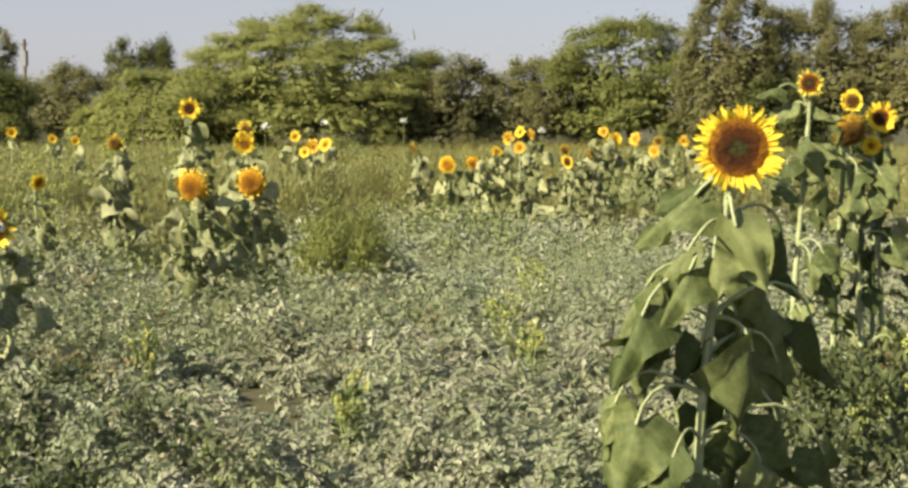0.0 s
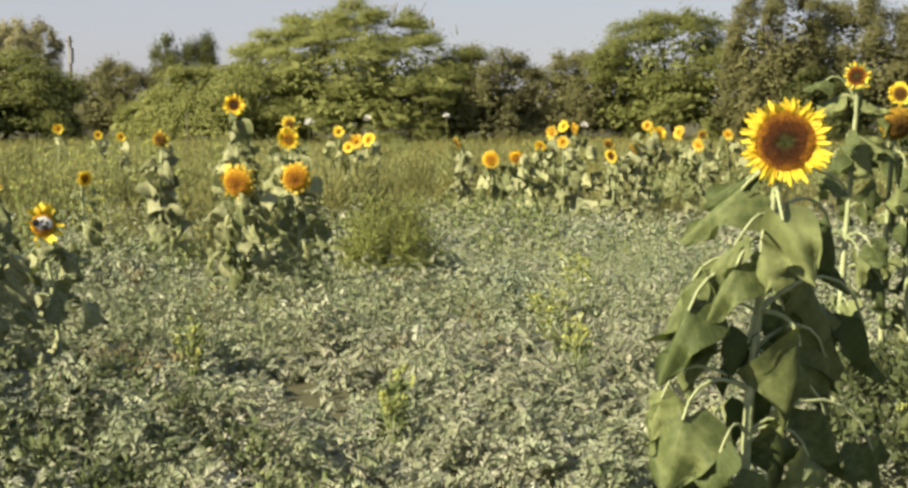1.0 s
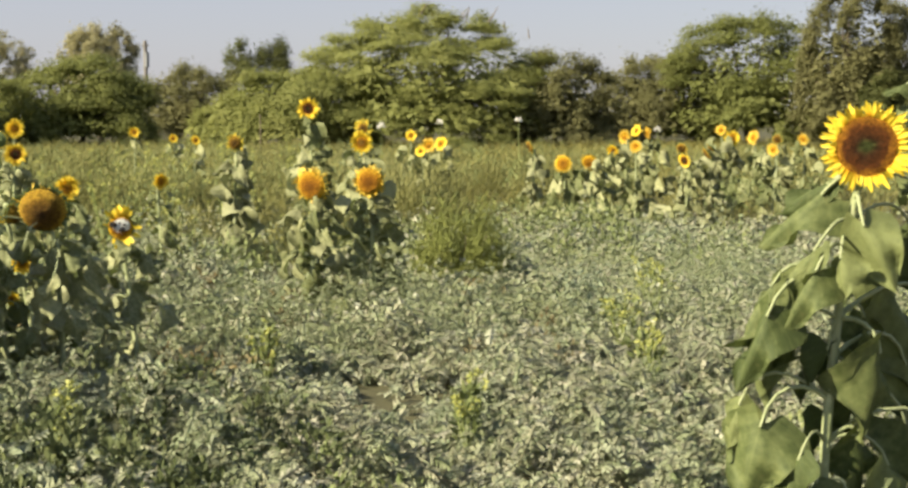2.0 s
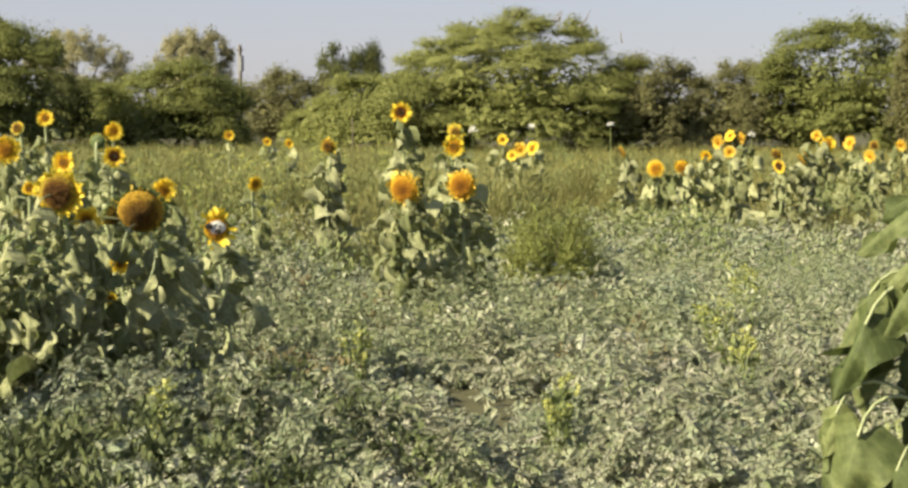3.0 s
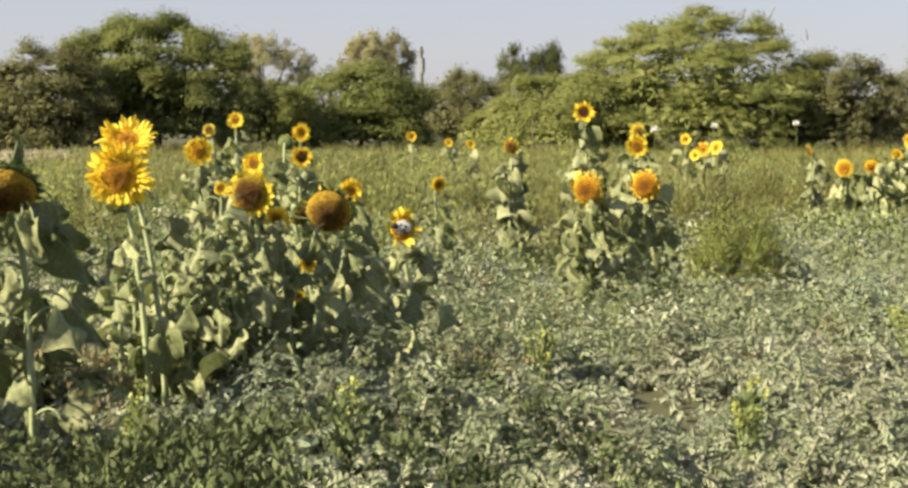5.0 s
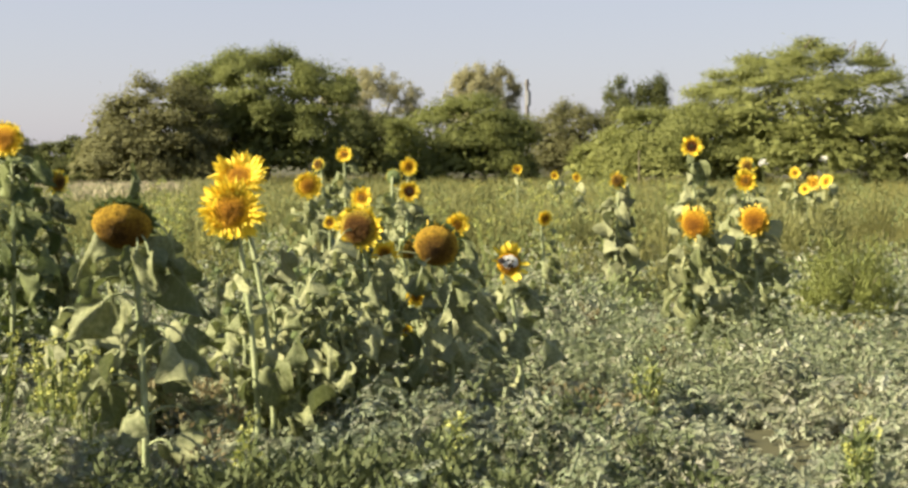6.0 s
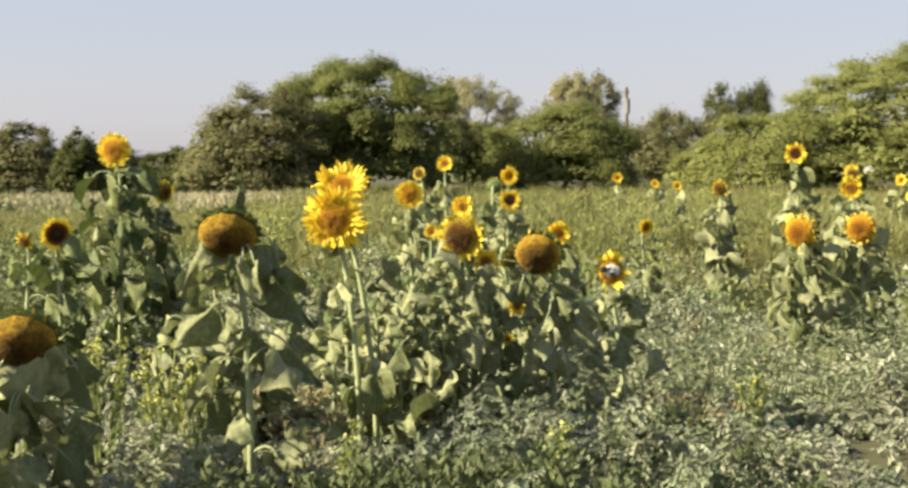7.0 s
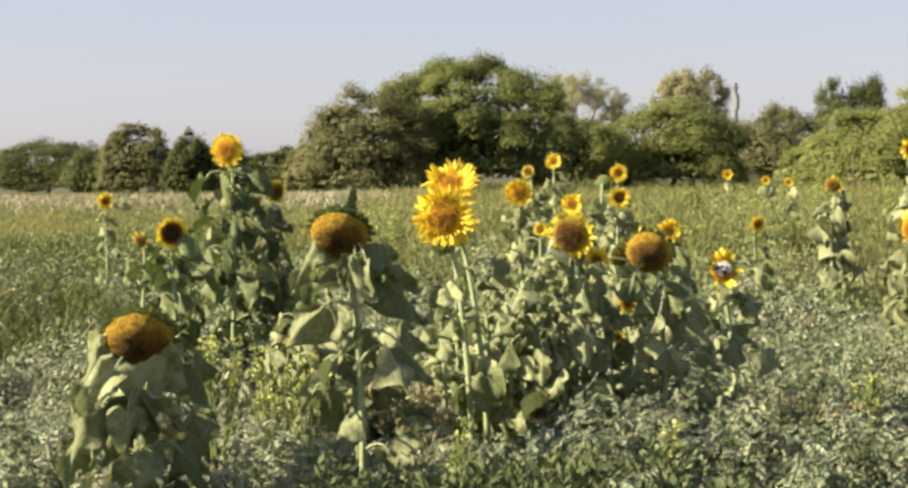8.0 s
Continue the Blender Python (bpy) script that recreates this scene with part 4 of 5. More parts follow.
EDGE = "in the hedge at the field's edge"
tree(-19.8, 59.5, 4.0, 4.3, "bush", "green", 1, "green rounded thorn bush " + EDGE, 16000, "bush")
tree(-20.5, 64.5, 2.0, 5.6, "dome", "pale", 2, "pale dry-looking round-topped tree", 8000, lift=0.3)
tree(-15.4, 74.0, 2.4, 5.8, "bush", "dark", 3, "small dark round-topped tree", 9000, lift=0.12)
tree(-18.2, 72.0, 3.4, 4.5, "bush", "olive", 30, "low olive bush below taller trees", 11000, "bush")
tree(-11.4, 58.0, 4.3, 3.9, "bush", "light", 4, "bright green bush sloping to the field", 17000, "bush", 0.45)
tree(-5.9, 60.5, 6.5, 6.15, "acacia", "light", 5, "wide layered thorn tree with feathery green pads", 30000, skew=0.06, twigs=9)
tree(-0.6, 60.2, 3.0, 4.4, "bush", "olive", 6, "grey-olive thorny bush " + EDGE, 12000, "bush")
tree(3.4, 66.0, 3.6, 4.9, "bush", "olive", 7, "grey-olive thorny bush " + EDGE, 13000, "bush", 0.2)
tree(7.6, 64.5, 4.4, 6.3, "dome", "green", 8, "green rounded thorn tree", 21000)
tree(11.1, 60.6, 2.5, 7.4, "dome", "olive", 9, "tall olive-green tree above the hedge", 14000)
tree(15.0, 62.5, 4.0, 6.7, "dome", "olive", 10, "olive-green thorn tree with a broken outline", 20000, twigs=4)
# shade under the hedge is put into this bush's dark leaf colour
tree(12.6, 58.6, 2.2, 3.4, "bush", "dark", 41, "dark bush at the foot of the hedge, shade in its leaf colour", 7000, "bush")
tree(19.0, 61.0, 3.8, 7.1, "dome", "olive", 11, "brown-green thorn tree in the hedge", 18000)
tree(-26.2, 54.0, 4.6, 5.85, "dome", "green", 12, "broad dense dome-shaped tree", 32000, broad=0.36)
tree(-29.1, 49.5, 3.4, 4.6, "bush", "olive", 13, "olive bush with a spiky outline", 13000, "bush", 0.2)
tree(-26.4, 66.0, 2.8, 5.6, "acacia", "pale", 14, "thin pale wispy thorn tree", 5500, lift=0.35)
# dark tone here and on the next three: hedge shade held in leaf colour
tree(-25.0, 62.0, 3.2, 3.8, "bush", "dark", 15, "dark bush between taller trees, shade in its leaf colour", 12000, "bush")
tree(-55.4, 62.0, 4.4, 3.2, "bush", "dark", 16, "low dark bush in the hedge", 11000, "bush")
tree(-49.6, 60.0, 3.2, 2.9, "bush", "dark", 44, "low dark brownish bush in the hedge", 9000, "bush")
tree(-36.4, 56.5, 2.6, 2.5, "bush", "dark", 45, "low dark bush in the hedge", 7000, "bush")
tree(-44.8, 56.2, 2.3, 3.6, "dome", "olive", 17, "round green tree above the hedge", 9000)
tree(-40.1, 54.0, 1.5, 3.0, "bush", "dark", 18, "small dark bush beside the hedge", 7000, "bush")
tree(-47.1, 66.0, 3.6, 2.7, "bush", "dark", 19, "distant low bush behind the field", 9000, "bush")
tree(-37.5, 62.0, 3.6, 2.7, "bush", "olive", 20, "distant low olive bush behind the field", 9000, "bush")
tree(-33.5, 60.0, 3.2, 2.6, "bush", "olive", 21, "distant low olive bush behind the field", 9000, "bush")


# ------------------------------------------------------------------ pole and stake
def utility_pole():
    root = thing("utility_pole", (-25.3, 88.4, 0), "weathered power pole with a short crossarm and a box", "pole")
    part("shaft", tube("shaft", [(0, 0, -0.2), (0.05, 0, 3), (0.02, 0, 6.0)], 0.15, 0.11, M_WOOD, 8), root)
    part("crossarm", tube("crossarm", [(-0.22, 0, 5.7), (0, 0, 5.72), (0.22, 0, 5.7)], 0.06, 0.06, M_WOOD, 6), root)
    part("switch_box", tube("switch_box", [(0.14, -0.1, 4.4), (0.15, -0.1, 4.8), (0.14, -0.1, 5.3)], 0.17, 0.17, M_STEEL, 4), root)


utility_pole()
stake = thing("wooden_stake", (-9.4, 45.2, 0), "thin pale wooden stake standing in the grass", "stake")
part("shaft", tube("shaft", [(0, 0, -0.1), (0.01, 0, 0.8), (0, 0, 1.5)], 0.025, 0.02, M_BARK, 6), stake)

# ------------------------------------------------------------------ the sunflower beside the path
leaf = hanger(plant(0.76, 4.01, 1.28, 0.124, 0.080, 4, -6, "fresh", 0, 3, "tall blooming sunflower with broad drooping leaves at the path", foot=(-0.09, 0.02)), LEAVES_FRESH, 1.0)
leaf(0.085, 0.06, 1.083, 0.078, -0.160, 0.05, 0.204, 0.158, (-0.15, 0.9, 0.35), 0)
leaf(0.033, 0.10, 1.001, -0.007, -0.109, 0.03, 0.125, 0.099, (-0.5, 0.8, 0.3), 3)
leaf(-0.014, -0.03, 1.154, -0.183, -0.103, 0.02, 0.232, 0.141, (-0.3, 0.6, 0.75), 0)
leaf(0.000, -0.06, 1.180, -0.147, -0.043, 0.00, 0.168, 0.098, (-0.2, 0.6, 0.8), 1)
leaf(-0.029, 0.06, 1.011, -0.130, -0.093, 0.05, 0.184, 0.100, (-0.6, 0.6, 0.5), 1)
leaf(-0.023, 0.09, 0.965, -0.107, -0.150, 0.05, 0.210, 0.141, (-0.4, 0.8, 0.5), 0)
leaf(-0.138, 0.07, 0.916, -0.112, -0.124, 0.05, 0.192, 0.125, (-0.6, 0.6, 0.5), 3)
leaf(-0.146, 0.12, 0.844, -0.098, -0.177, 0.05, 0.229, 0.151, (-0.4, 0.8, 0.5), 0)
leaf(-0.083, 0.05, 0.805, -0.075, -0.094, 0.03, 0.136, 0.096, (-0.4, 0.8, 0.5), 1)
leaf(-0.091, 0.02, 0.706, -0.041, -0.110, 0.03, 0.133, 0.102, (0.9, 0.5, -0.2), 3)
leaf(0.004, -0.01, 0.744, -0.019, -0.150, 0.03, 0.169, 0.115, (0.9, 0.5, -0.2), 1)
leaf(0.172, -0.20, 0.871, 0.142, -0.268, -0.03, 0.335, 0.247, (1.0, 0.45, -0.2), 0)
leaf(0.217, -0.23, 1.041, 0.060, -0.163, -0.04, 0.196, 0.147, (1.0, 0.45, -0.2), 3)
leaf(0.138, -0.01, 0.741, 0.020, -0.242, 0.02, 0.268, 0.184, (0.9, 0.6, 0.0), 0)
leaf(0.065, -0.05, 0.669, 0.032, -0.182, 0.00, 0.203, 0.134, (0.9, 0.5, -0.2), 3)
leaf(-0.157, 0.16, 0.560, -0.056, -0.186, 0.06, 0.224, 0.240, (-0.25, 0.9, 0.25), 0)
leaf(-0.215, 0.12, 0.608, -0.051, -0.116, 0.03, 0.143, 0.108, (-0.4, 0.8, 0.5), 3)
leaf(-0.057, 0.17, 0.478, -0.065, -0.106, 0.04, 0.144, 0.136, (-0.4, 0.8, 0.5), 1)
leaf(0.006, -0.09, 0.538, -0.008, -0.145, 0.00, 0.160, 0.108, (0.9, 0.5, -0.2), 1)
leaf(0.091, -0.06, 0.498, 0.043, -0.167, 0.00, 0.190, 0.161, (0.9, 0.5, -0.2), 0)
leaf(0.208, -0.22, 0.679, 0.077, -0.196, -0.03, 0.234, 0.203, (1.0, 0.45, -0.2), 1)
leaf(0.211, -0.19, 0.519, 0.092, -0.179, -0.03, 0.224, 0.211, (1.0, 0.45, -0.2), 3)
leaf(0.164, -0.09, 0.422, 0.082, -0.144, 0.00, 0.182, 0.189, (1.0, 0.45, -0.2), 0)
leaf(0.138, -0.17, 0.930, 0.059, -0.178, -0.03, 0.209, 0.154, (1.0, 0.45, -0.2), 1)
leaf(0.315, -0.31, 0.769, 0.069, -0.166, -0.04, 0.202, 0.159, (1.0, 0.45, -0.2), 3)
leaf(0.093, -0.13, 0.820, 0.035, -0.161, -0.02, 0.182, 0.108, (0.9, 0.5, -0.2), 1)
leaf(0.252, -0.17, 1.143, -0.056, 0.064, 0.00, 0.094, 0.081, (0.2, 0.4, 0.8), 1)
leaf(0.345, -0.26, 0.410, 0.085, -0.165, -0.03, 0.206, 0.176, (1.0, 0.45, -0.2), 1)
leaf(-0.094, 0.15, 0.354, -0.073, -0.123, 0.03, 0.161, 0.189, (-0.4, 0.8, 0.5), 3)
leaf(0.055, 0.02, 0.377, 0.050, -0.157, 0.00, 0.181, 0.176, (0.9, 0.5, -0.2), 1)

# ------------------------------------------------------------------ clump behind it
leaf = hanger(plant(1.47, 6.23, 1.51, 0.060, 0.040, -8, 2, "ragged", 4, 21, "tall sunflower with short ragged petals", foot=(-0.06, 0.05), size=0.20, dark_leaves=True), LEAVES_FRESH, 0.66)
leaf(-0.043, 0.03, 1.496, -0.152, -0.025, 0.03, 0.173, 0.122, (-0.3, 0.6, 0.8), 0)
leaf(0.005, -0.01, 1.424, -0.163, -0.085, 0.02, 0.204, 0.163, (-0.3, 0.7, 0.6), 1)
leaf(0.076, -0.03, 1.424, 0.166, -0.060, 0.02, 0.196, 0.122, (0.2, 0.6, 0.8), 3)
leaf(-0.012, 0.06, 1.184, -0.055, -0.168, 0.03, 0.197, 0.162, (-0.4, 0.8, 0.5), 0)
leaf(0.070, 0.04, 1.196, 0.109, -0.131, 0.03, 0.190, 0.202, (-0.3, 0.8, 0.5), 1)
leaf(0.050, -0.05, 1.040, 0.040, -0.192, 0.03, 0.218, 0.189, (0.9, 0.5, -0.2), 3)
leaf(0.155, -0.01, 1.063, 0.040, -0.193, 0.02, 0.218, 0.204, (0.85, 0.5, -0.1), 0)
leaf(0.104, -0.04, 1.243, 0.166, -0.036, 0.02, 0.189, 0.163, (0.0, 0.6, 0.8), 1)
leaf(-0.033, -0.05, 1.037, -0.044, -0.121, 0.02, 0.144, 0.136, (0.9, 0.5, -0.2), 1)
leaf(0.137, 0.09, 0.816, 0.108, -0.131, 0.04, 0.191, 0.188, (-0.4, 0.8, 0.4), 1)
leaf(0.091, 0.03, 0.772, -0.019, -0.193, 0.02, 0.215, 0.163, (-0.4, 0.8, 0.5), 0)
leaf(0.188, -0.05, 0.654, 0.075, -0.192, 0.02, 0.228, 0.162, (0.9, 0.5, -0.2), 3)
plant(1.70, 6.43, 1.44, 0.052, 0.033, 10, 5, "brown", 5, 22, "small yellow sunflower in bloom", foot=(-0.03, 0.1), size=0.18, dark_leaves=True)
leaf = hanger(plant(1.66, 6.32, 1.32, 0.080, 0.072, 15, -22, "nod", 5, 23, "ripe sunflower with a bowed heavy head", foot=(0.10, 0.05), size=0.20, dark_leaves=True), LEAVES_FRESH, 0.66)
leaf(-0.045, 0.07, 1.134, -0.067, -0.146, 0.11, 0.180, 0.164, (-0.7, 0.56, 0.95), 0)
leaf(0.004, 0.06, 1.061, -0.065, -0.219, 0.16, 0.254, 0.137, (-0.8, 0.49, 0.85), 3)
leaf(-0.011, -0.05, 1.183, 0.121, -0.097, 0.07, 0.173, 0.164, (0.9, 0.5, -0.2), 1)
leaf(-0.118, 0.04, 1.218, 0.110, -0.110, 0.08, 0.172, 0.165, (0.65, 0.24, 0.45), 0)
leaf(0.050, 0.00, 1.133, 0.099, -0.171, 0.13, 0.219, 0.193, (-0.7, 0.56, 0.95), 1)
leaf(0.078, -0.05, 0.940, -0.067, -0.146, 0.11, 0.180, 0.164, (0.9, 0.5, -0.2), 0)
leaf(-0.039, 0.07, 0.889, 0.052, -0.195, 0.15, 0.223, 0.165, (0.55, 0.35, 0.35), 1)
leaf(0.105, 0.04, 0.841, 0.087, -0.171, 0.13, 0.212, 0.192, (-0.5, 0.56, 0.95), 3)
plant(1.85, 6.52, 1.37, 0.072, 0.037, 15, 5, "fresh", 6, 24, "sunflower in full bloom", size=0.18, foot=(0.02, 0.08), dark_leaves=True)
plant(1.775, 6.38, 1.25, 0.046, 0.018, -5, 10, "gold", 5, 25, "small bright yellow young sunflower", size=0.18, foot=(0.12, 0.12), dark_leaves=True)

# ------------------------------------------------------------------ pair in the open and those behind it
plant(-1.68, 9.60, 0.92, 0.124, 0.094, -22, -14, "ripe", 13, 31, "ripe sunflower with short ragged yellow petals", size=0.24, foot=(-0.03, 0.03), drop=68)
plant(-1.33, 9.80, 0.94, 0.112, 0.088, -12, -10, "ripe", 13, 32, "ripe sunflower with curled yellow petals", size=0.24, foot=(0.03, 0.05), drop=68)
plant(-2.04, 11.55, 1.43, 0.090, 0.045, 0, 0, "fresh", 11, 33, "tall slender sunflower in bloom above its neighbours", size=0.26, foot=(0.06, 0.02), drop=68)
plant(-1.69, 12.03, 1.16, 0.100, 0.052, 5, 0, "young", 10, 34, "blooming yellow sunflower beside a taller one", size=0.24)
plant(-1.76, 12.64, 1.27, 0.080, 0.044, -10, 5, "old", 8, 35, "fading sunflower behind a blooming one", size=0.24)
plant(-2.84, 12.53, 1.15, 0.084, 0.055, -15, -10, "old", 11, 36, "sunflower with pale wilted leaves", size=0.30, dry=True, drop=74)
plant(-3.20, 11.50, 0.86, 0.070, 0.040, 30, -10, "gold", 6, 37, "faded small sunflower among weeds", size=0.18)

# ------------------------------------------------------------------ dense clump
leaf = hanger(plant(-2.77, 6.56, 1.02, 0.122, 0.086, -14, -10, "brown", 6, 41, "large ripe sunflower with a brown disc and sparse petals", foot=(0.03, 0.0), size=0.20), LEAVES, 0.85)
leaf(-0.170, 0.12, 0.490, -0.040, -0.190, 0.14, 0.210, 0.160, (-0.5, 0.63, 0.65), 0)
leaf(-0.170, 0.15, 0.580, -0.030, -0.090, 0.07, 0.110, 0.090, (-0.6, 0.56, 0.85), 4)
leaf(-0.270, 0.10, 0.640, -0.130, -0.040, 0.03, 0.150, 0.120, (-0.3, 0.35, 1.25), 1)
leaf(0.030, 0.10, 0.760, 0.080, -0.140, 0.11, 0.180, 0.130, (0.0, 0.56, 0.75), 3)
leaf(-0.115, 0.06, 0.970, -0.150, -0.130, 0.10, 0.210, 0.140, (-0.8, 0.49, 0.95), 0)
leaf(0.020, 0.14, 0.550, 0.040, -0.180, 0.14, 0.200, 0.140, (-0.1, 0.63, 0.65), 1)
leaf(-0.330, 0.10, 0.480, -0.100, -0.100, 0.08, 0.170, 0.140, (-0.6, 0.49, 1.05), 3)
leaf(-0.250, 0.14, 0.780, -0.120, -0.120, 0.09, 0.180, 0.140, (-0.8, 0.42, 0.95), 0)
leaf(-0.080, 0.16, 0.380, -0.080, -0.090, 0.07, 0.150, 0.130, (-0.5, 0.49, 1.05), 1)
plant(-3.85, 8.38, 1.18, 0.094, 0.060, -6, -4, "gold", 11, 42, "sunflower in bloom with an orange-brown disc", size=0.22)
plant(-2.68, 6.67, 0.89, 0.068, 0.032, 2, 4, "young", 7, 43, "small bright young sunflower", size=0.18, foot=(0.05, 0.08))
plant(-3.59, 9.46, 1.12, 0.077, 0.038, 4, 2, "fresh", 10, 44, "blooming sunflower with a dark disc", size=0.22)
plant(-3.81, 10.04, 1.28, 0.070, 0.034, 5, 2, "gold", 9, 45, "blooming sunflower on a tall stem", size=0.22)
plant(-3.88, 9.92, 1.21, 0.063, 0.050, 165, 5, "young", 8, 46, "sunflower seen from behind with green sepals", size=0.2)
plant(-4.43, 10.32, 1.37, 0.066, 0.034, -4, 15, "young", 9, 47, "tall yellow sunflower above the clump", size=0.22)
plant(-3.60, 8.63, 1.10, 0.076, 0.038, -8, 8, "young", 9, 48, "bright yellow sunflower facing the light", size=0.22)
plant(-2.95, 8.57, 0.94, 0.080, 0.038, 10, 5, "gold", 9, 49, "yellow-orange sunflower turned aside", size=0.22)
leaf = hanger(plant(-2.47, 6.83, 0.93, 0.122, 0.108, -10, -22, "nod", 3, 50, "heavy ripe sunflower head bowed towards the sun", foot=(0.05, 0.06), size=0.22), LEAVES, 0.8)
leaf(-0.080, 0.20, 0.510, -0.040, -0.150, 0.02, 0.180, 0.180, (-0.3, 0.9, 0.3), 0)
leaf(0.000, 0.14, 0.720, 0.055, -0.250, 0.02, 0.250, 0.170, (0.0, 0.9, 0.2), 3)
leaf(0.115, 0.12, 0.600, 0.180, -0.150, 0.04, 0.240, 0.200, (0.2, 0.8, 0.4), 1)
leaf(0.060, 0.18, 0.410, 0.030, -0.110, 0.03, 0.140, 0.140, (0.0, 0.8, 0.4), 0)
leaf(-0.330, 0.16, 0.790, 0.060, -0.180, 0.02, 0.200, 0.150, (0.4, 0.8, 0.2), 1)
leaf(-0.330, 0.20, 0.500, 0.040, -0.170, 0.02, 0.190, 0.160, (-0.1, 0.9, 0.3), 3)
leaf(-0.150, 0.22, 0.360, -0.030, -0.100, 0.03, 0.130, 0.120, (-0.2, 0.8, 0.5), 4)
leaf(0.150, 0.10, 0.700, 0.100, -0.080, 0.04, 0.150, 0.120, (-0.3, 0.6, 0.7), 0)
leaf(-0.150, 0.18, 0.790, -0.050, -0.130, 0.02, 0.150, 0.110, (-0.4, 0.8, 0.3), 1)
leaf(0.180, 0.16, 0.450, 0.100, -0.090, 0.04, 0.160, 0.140, (-0.2, 0.7, 0.6), 3)
leaf(-0.220, 0.18, 0.640, -0.080, -0.120, 0.03, 0.170, 0.140, (-0.4, 0.7, 0.5), 0)
leaf(-0.030, 0.22, 0.620, -0.090, -0.100, 0.03, 0.150, 0.120, (-0.4, 0.7, 0.5), 1)
plant(-2.74, 7.17, 0.90, 0.084, 0.070, 60, -25, "nod", 5, 51, "dark bowed sunflower head in the shade", size=0.2, foot=(0.02, 0.1))
plant(-2.63, 6.97, 0.66, 0.056, 0.025, 12, 2, "young", 3, 52, "short sunflower half hidden by leaves", size=0.16, foot=(0.04, 0.06))
plant(-2.64, 6.85, 0.50, 0.036, 0.014, 20, 10, "young", 5, 53, "tiny late sunflower among the leaves", size=0.14)
plant(-3.55, 8.02, 0.97, 0.042, 0.023, -5, 5, "young", 7, 54, "small orange sunflower behind a ripe head", size=0.18)
plant(-4.37, 9.71, 1.30, 0.050, 0.036, -30, 10, "old", 8, 55, "small faded brownish sunflower", size=0.2)
eaten = plant(-2.21, 7.18, 0.82, 0.108, 0.060, 6, 0, "torn", 6, 56, "yellow sunflower with a half-eaten pale disc", size=0.22, foot=(0.06, 0.05))

plant(-3.22, 6.53, 0.68, 0.022, 0.018, -30, 30, "bud", 6, 120, "short leafy sunflower still in bud in the dense clump", size=0.21, low=0.12, high=0.97, drop=48)
plant(-3.09, 6.76, 0.70, 0.022, 0.018, 7, 30, "bud", 12, 121, "short leafy sunflower still in bud in the dense clump", size=0.21, low=0.12, high=0.97, drop=48)
plant(-3.01, 6.36, 0.52, 0.022, 0.018, -16, 30, "bud", 6, 122, "short leafy sunflower still in bud in the dense clump", size=0.21, low=0.12, high=0.97, drop=48)
plant(-3.37, 6.38, 0.62, 0.022, 0.018, -2, 30, "bud", 6, 124, "short leafy sunflower still in bud in the dense clump", size=0.21, low=0.12, high=0.97, drop=48)
plant(-3.12, 7.17, 0.70, 0.022, 0.018, -11, 30, "bud", 10, 127, "short leafy sunflower still in bud in the dense clump", size=0.21, low=0.12, high=0.97, drop=48)

for k in range(15):                                     # leafy undergrowth of the clump, further back and towards the west
    back = np.random.default_rng(140 + k).uniform((-33.5, 6.9, 0.50), (-20.5, 9.4, 0.80))
    plant(back[1] * math.sin(radians(back[0])), back[1] * math.cos(radians(back[0])), back[2], 0.022, 0.018, -20 + 3 * k, 30, "bud", 8, 140 + k,
          "short leafy sunflower still in bud in the dense clump", size=0.25, low=0.15, high=0.98, drop=42)

torn_head = [o for o in eaten.children if o.name.startswith("flower_head")][0]
pith = disc_mesh(M_PITH, 8, 0.3, 0.0)
seed_mesh = disc_mesh(M_DARKSEED, 9, 0.5, 0.0)
part("bare_pith", pith, torn_head, Matrix.Translation((0.05, 0.1, 0.12)) @ Matrix.Diagonal((0.72, 0.6, 0.4, 1)), "pale pith laid bare")
for px, py, sz in ((-0.62, 0.22, 0.34), (0.12, -0.18, 0.26), (0.30, 0.18, 0.14), (-0.1, 0.3, 0.12)):
    part("seed_patch", seed_mesh, torn_head, Matrix.Translation((px, py, 0.24)) @ Matrix.Diagonal((sz, sz * 0.8, sz * 0.5, 1)), "dark seeds left in the disc")

# ------------------------------------------------------------------ western group
plant(-3.26, 6.21, 1.11, 0.160, 0.092, -10, -4, "gold", 3, 61, "large bright yellow sunflower with shaggy petals", foot=(0.12, 0.02), size=0.22)
plant(-3.30, 6.36, 1.26, 0.145, 0.070, -4, 40, "gold", 3, 62, "large shaggy yellow sunflower tilted up behind another", foot=(0.20, -0.05), size=0.24)
leaf = hanger(plant(-3.18, 5.13, 1.10, 0.124, 0.116, -10, -42, "nod", 6, 63, "ripe brown sunflower head bowed on a pale stem", foot=(0.09, -0.01), size=0.23, drop=50), LEAVES, 0.95)
leaf(-0.050, -0.01, 1.190, 0.020, 0.200, 0.00, 0.130, 0.075, (-0.5, 0.8, 0.1), 3)
leaf(-0.150, -0.05, 1.090, -0.185, -0.245, 0.02, 0.300, 0.170, (-0.5, 0.7, 0.5), 0)
leaf(0.105, -0.08, 1.040, 0.105, -0.175, -0.02, 0.210, 0.140, (0.95, 0.45, -0.2), 1)
leaf(-0.020, 0.05, 0.985, -0.050, -0.115, 0.02, 0.130, 0.105, (0.5, 0.8, 0.0), 3)
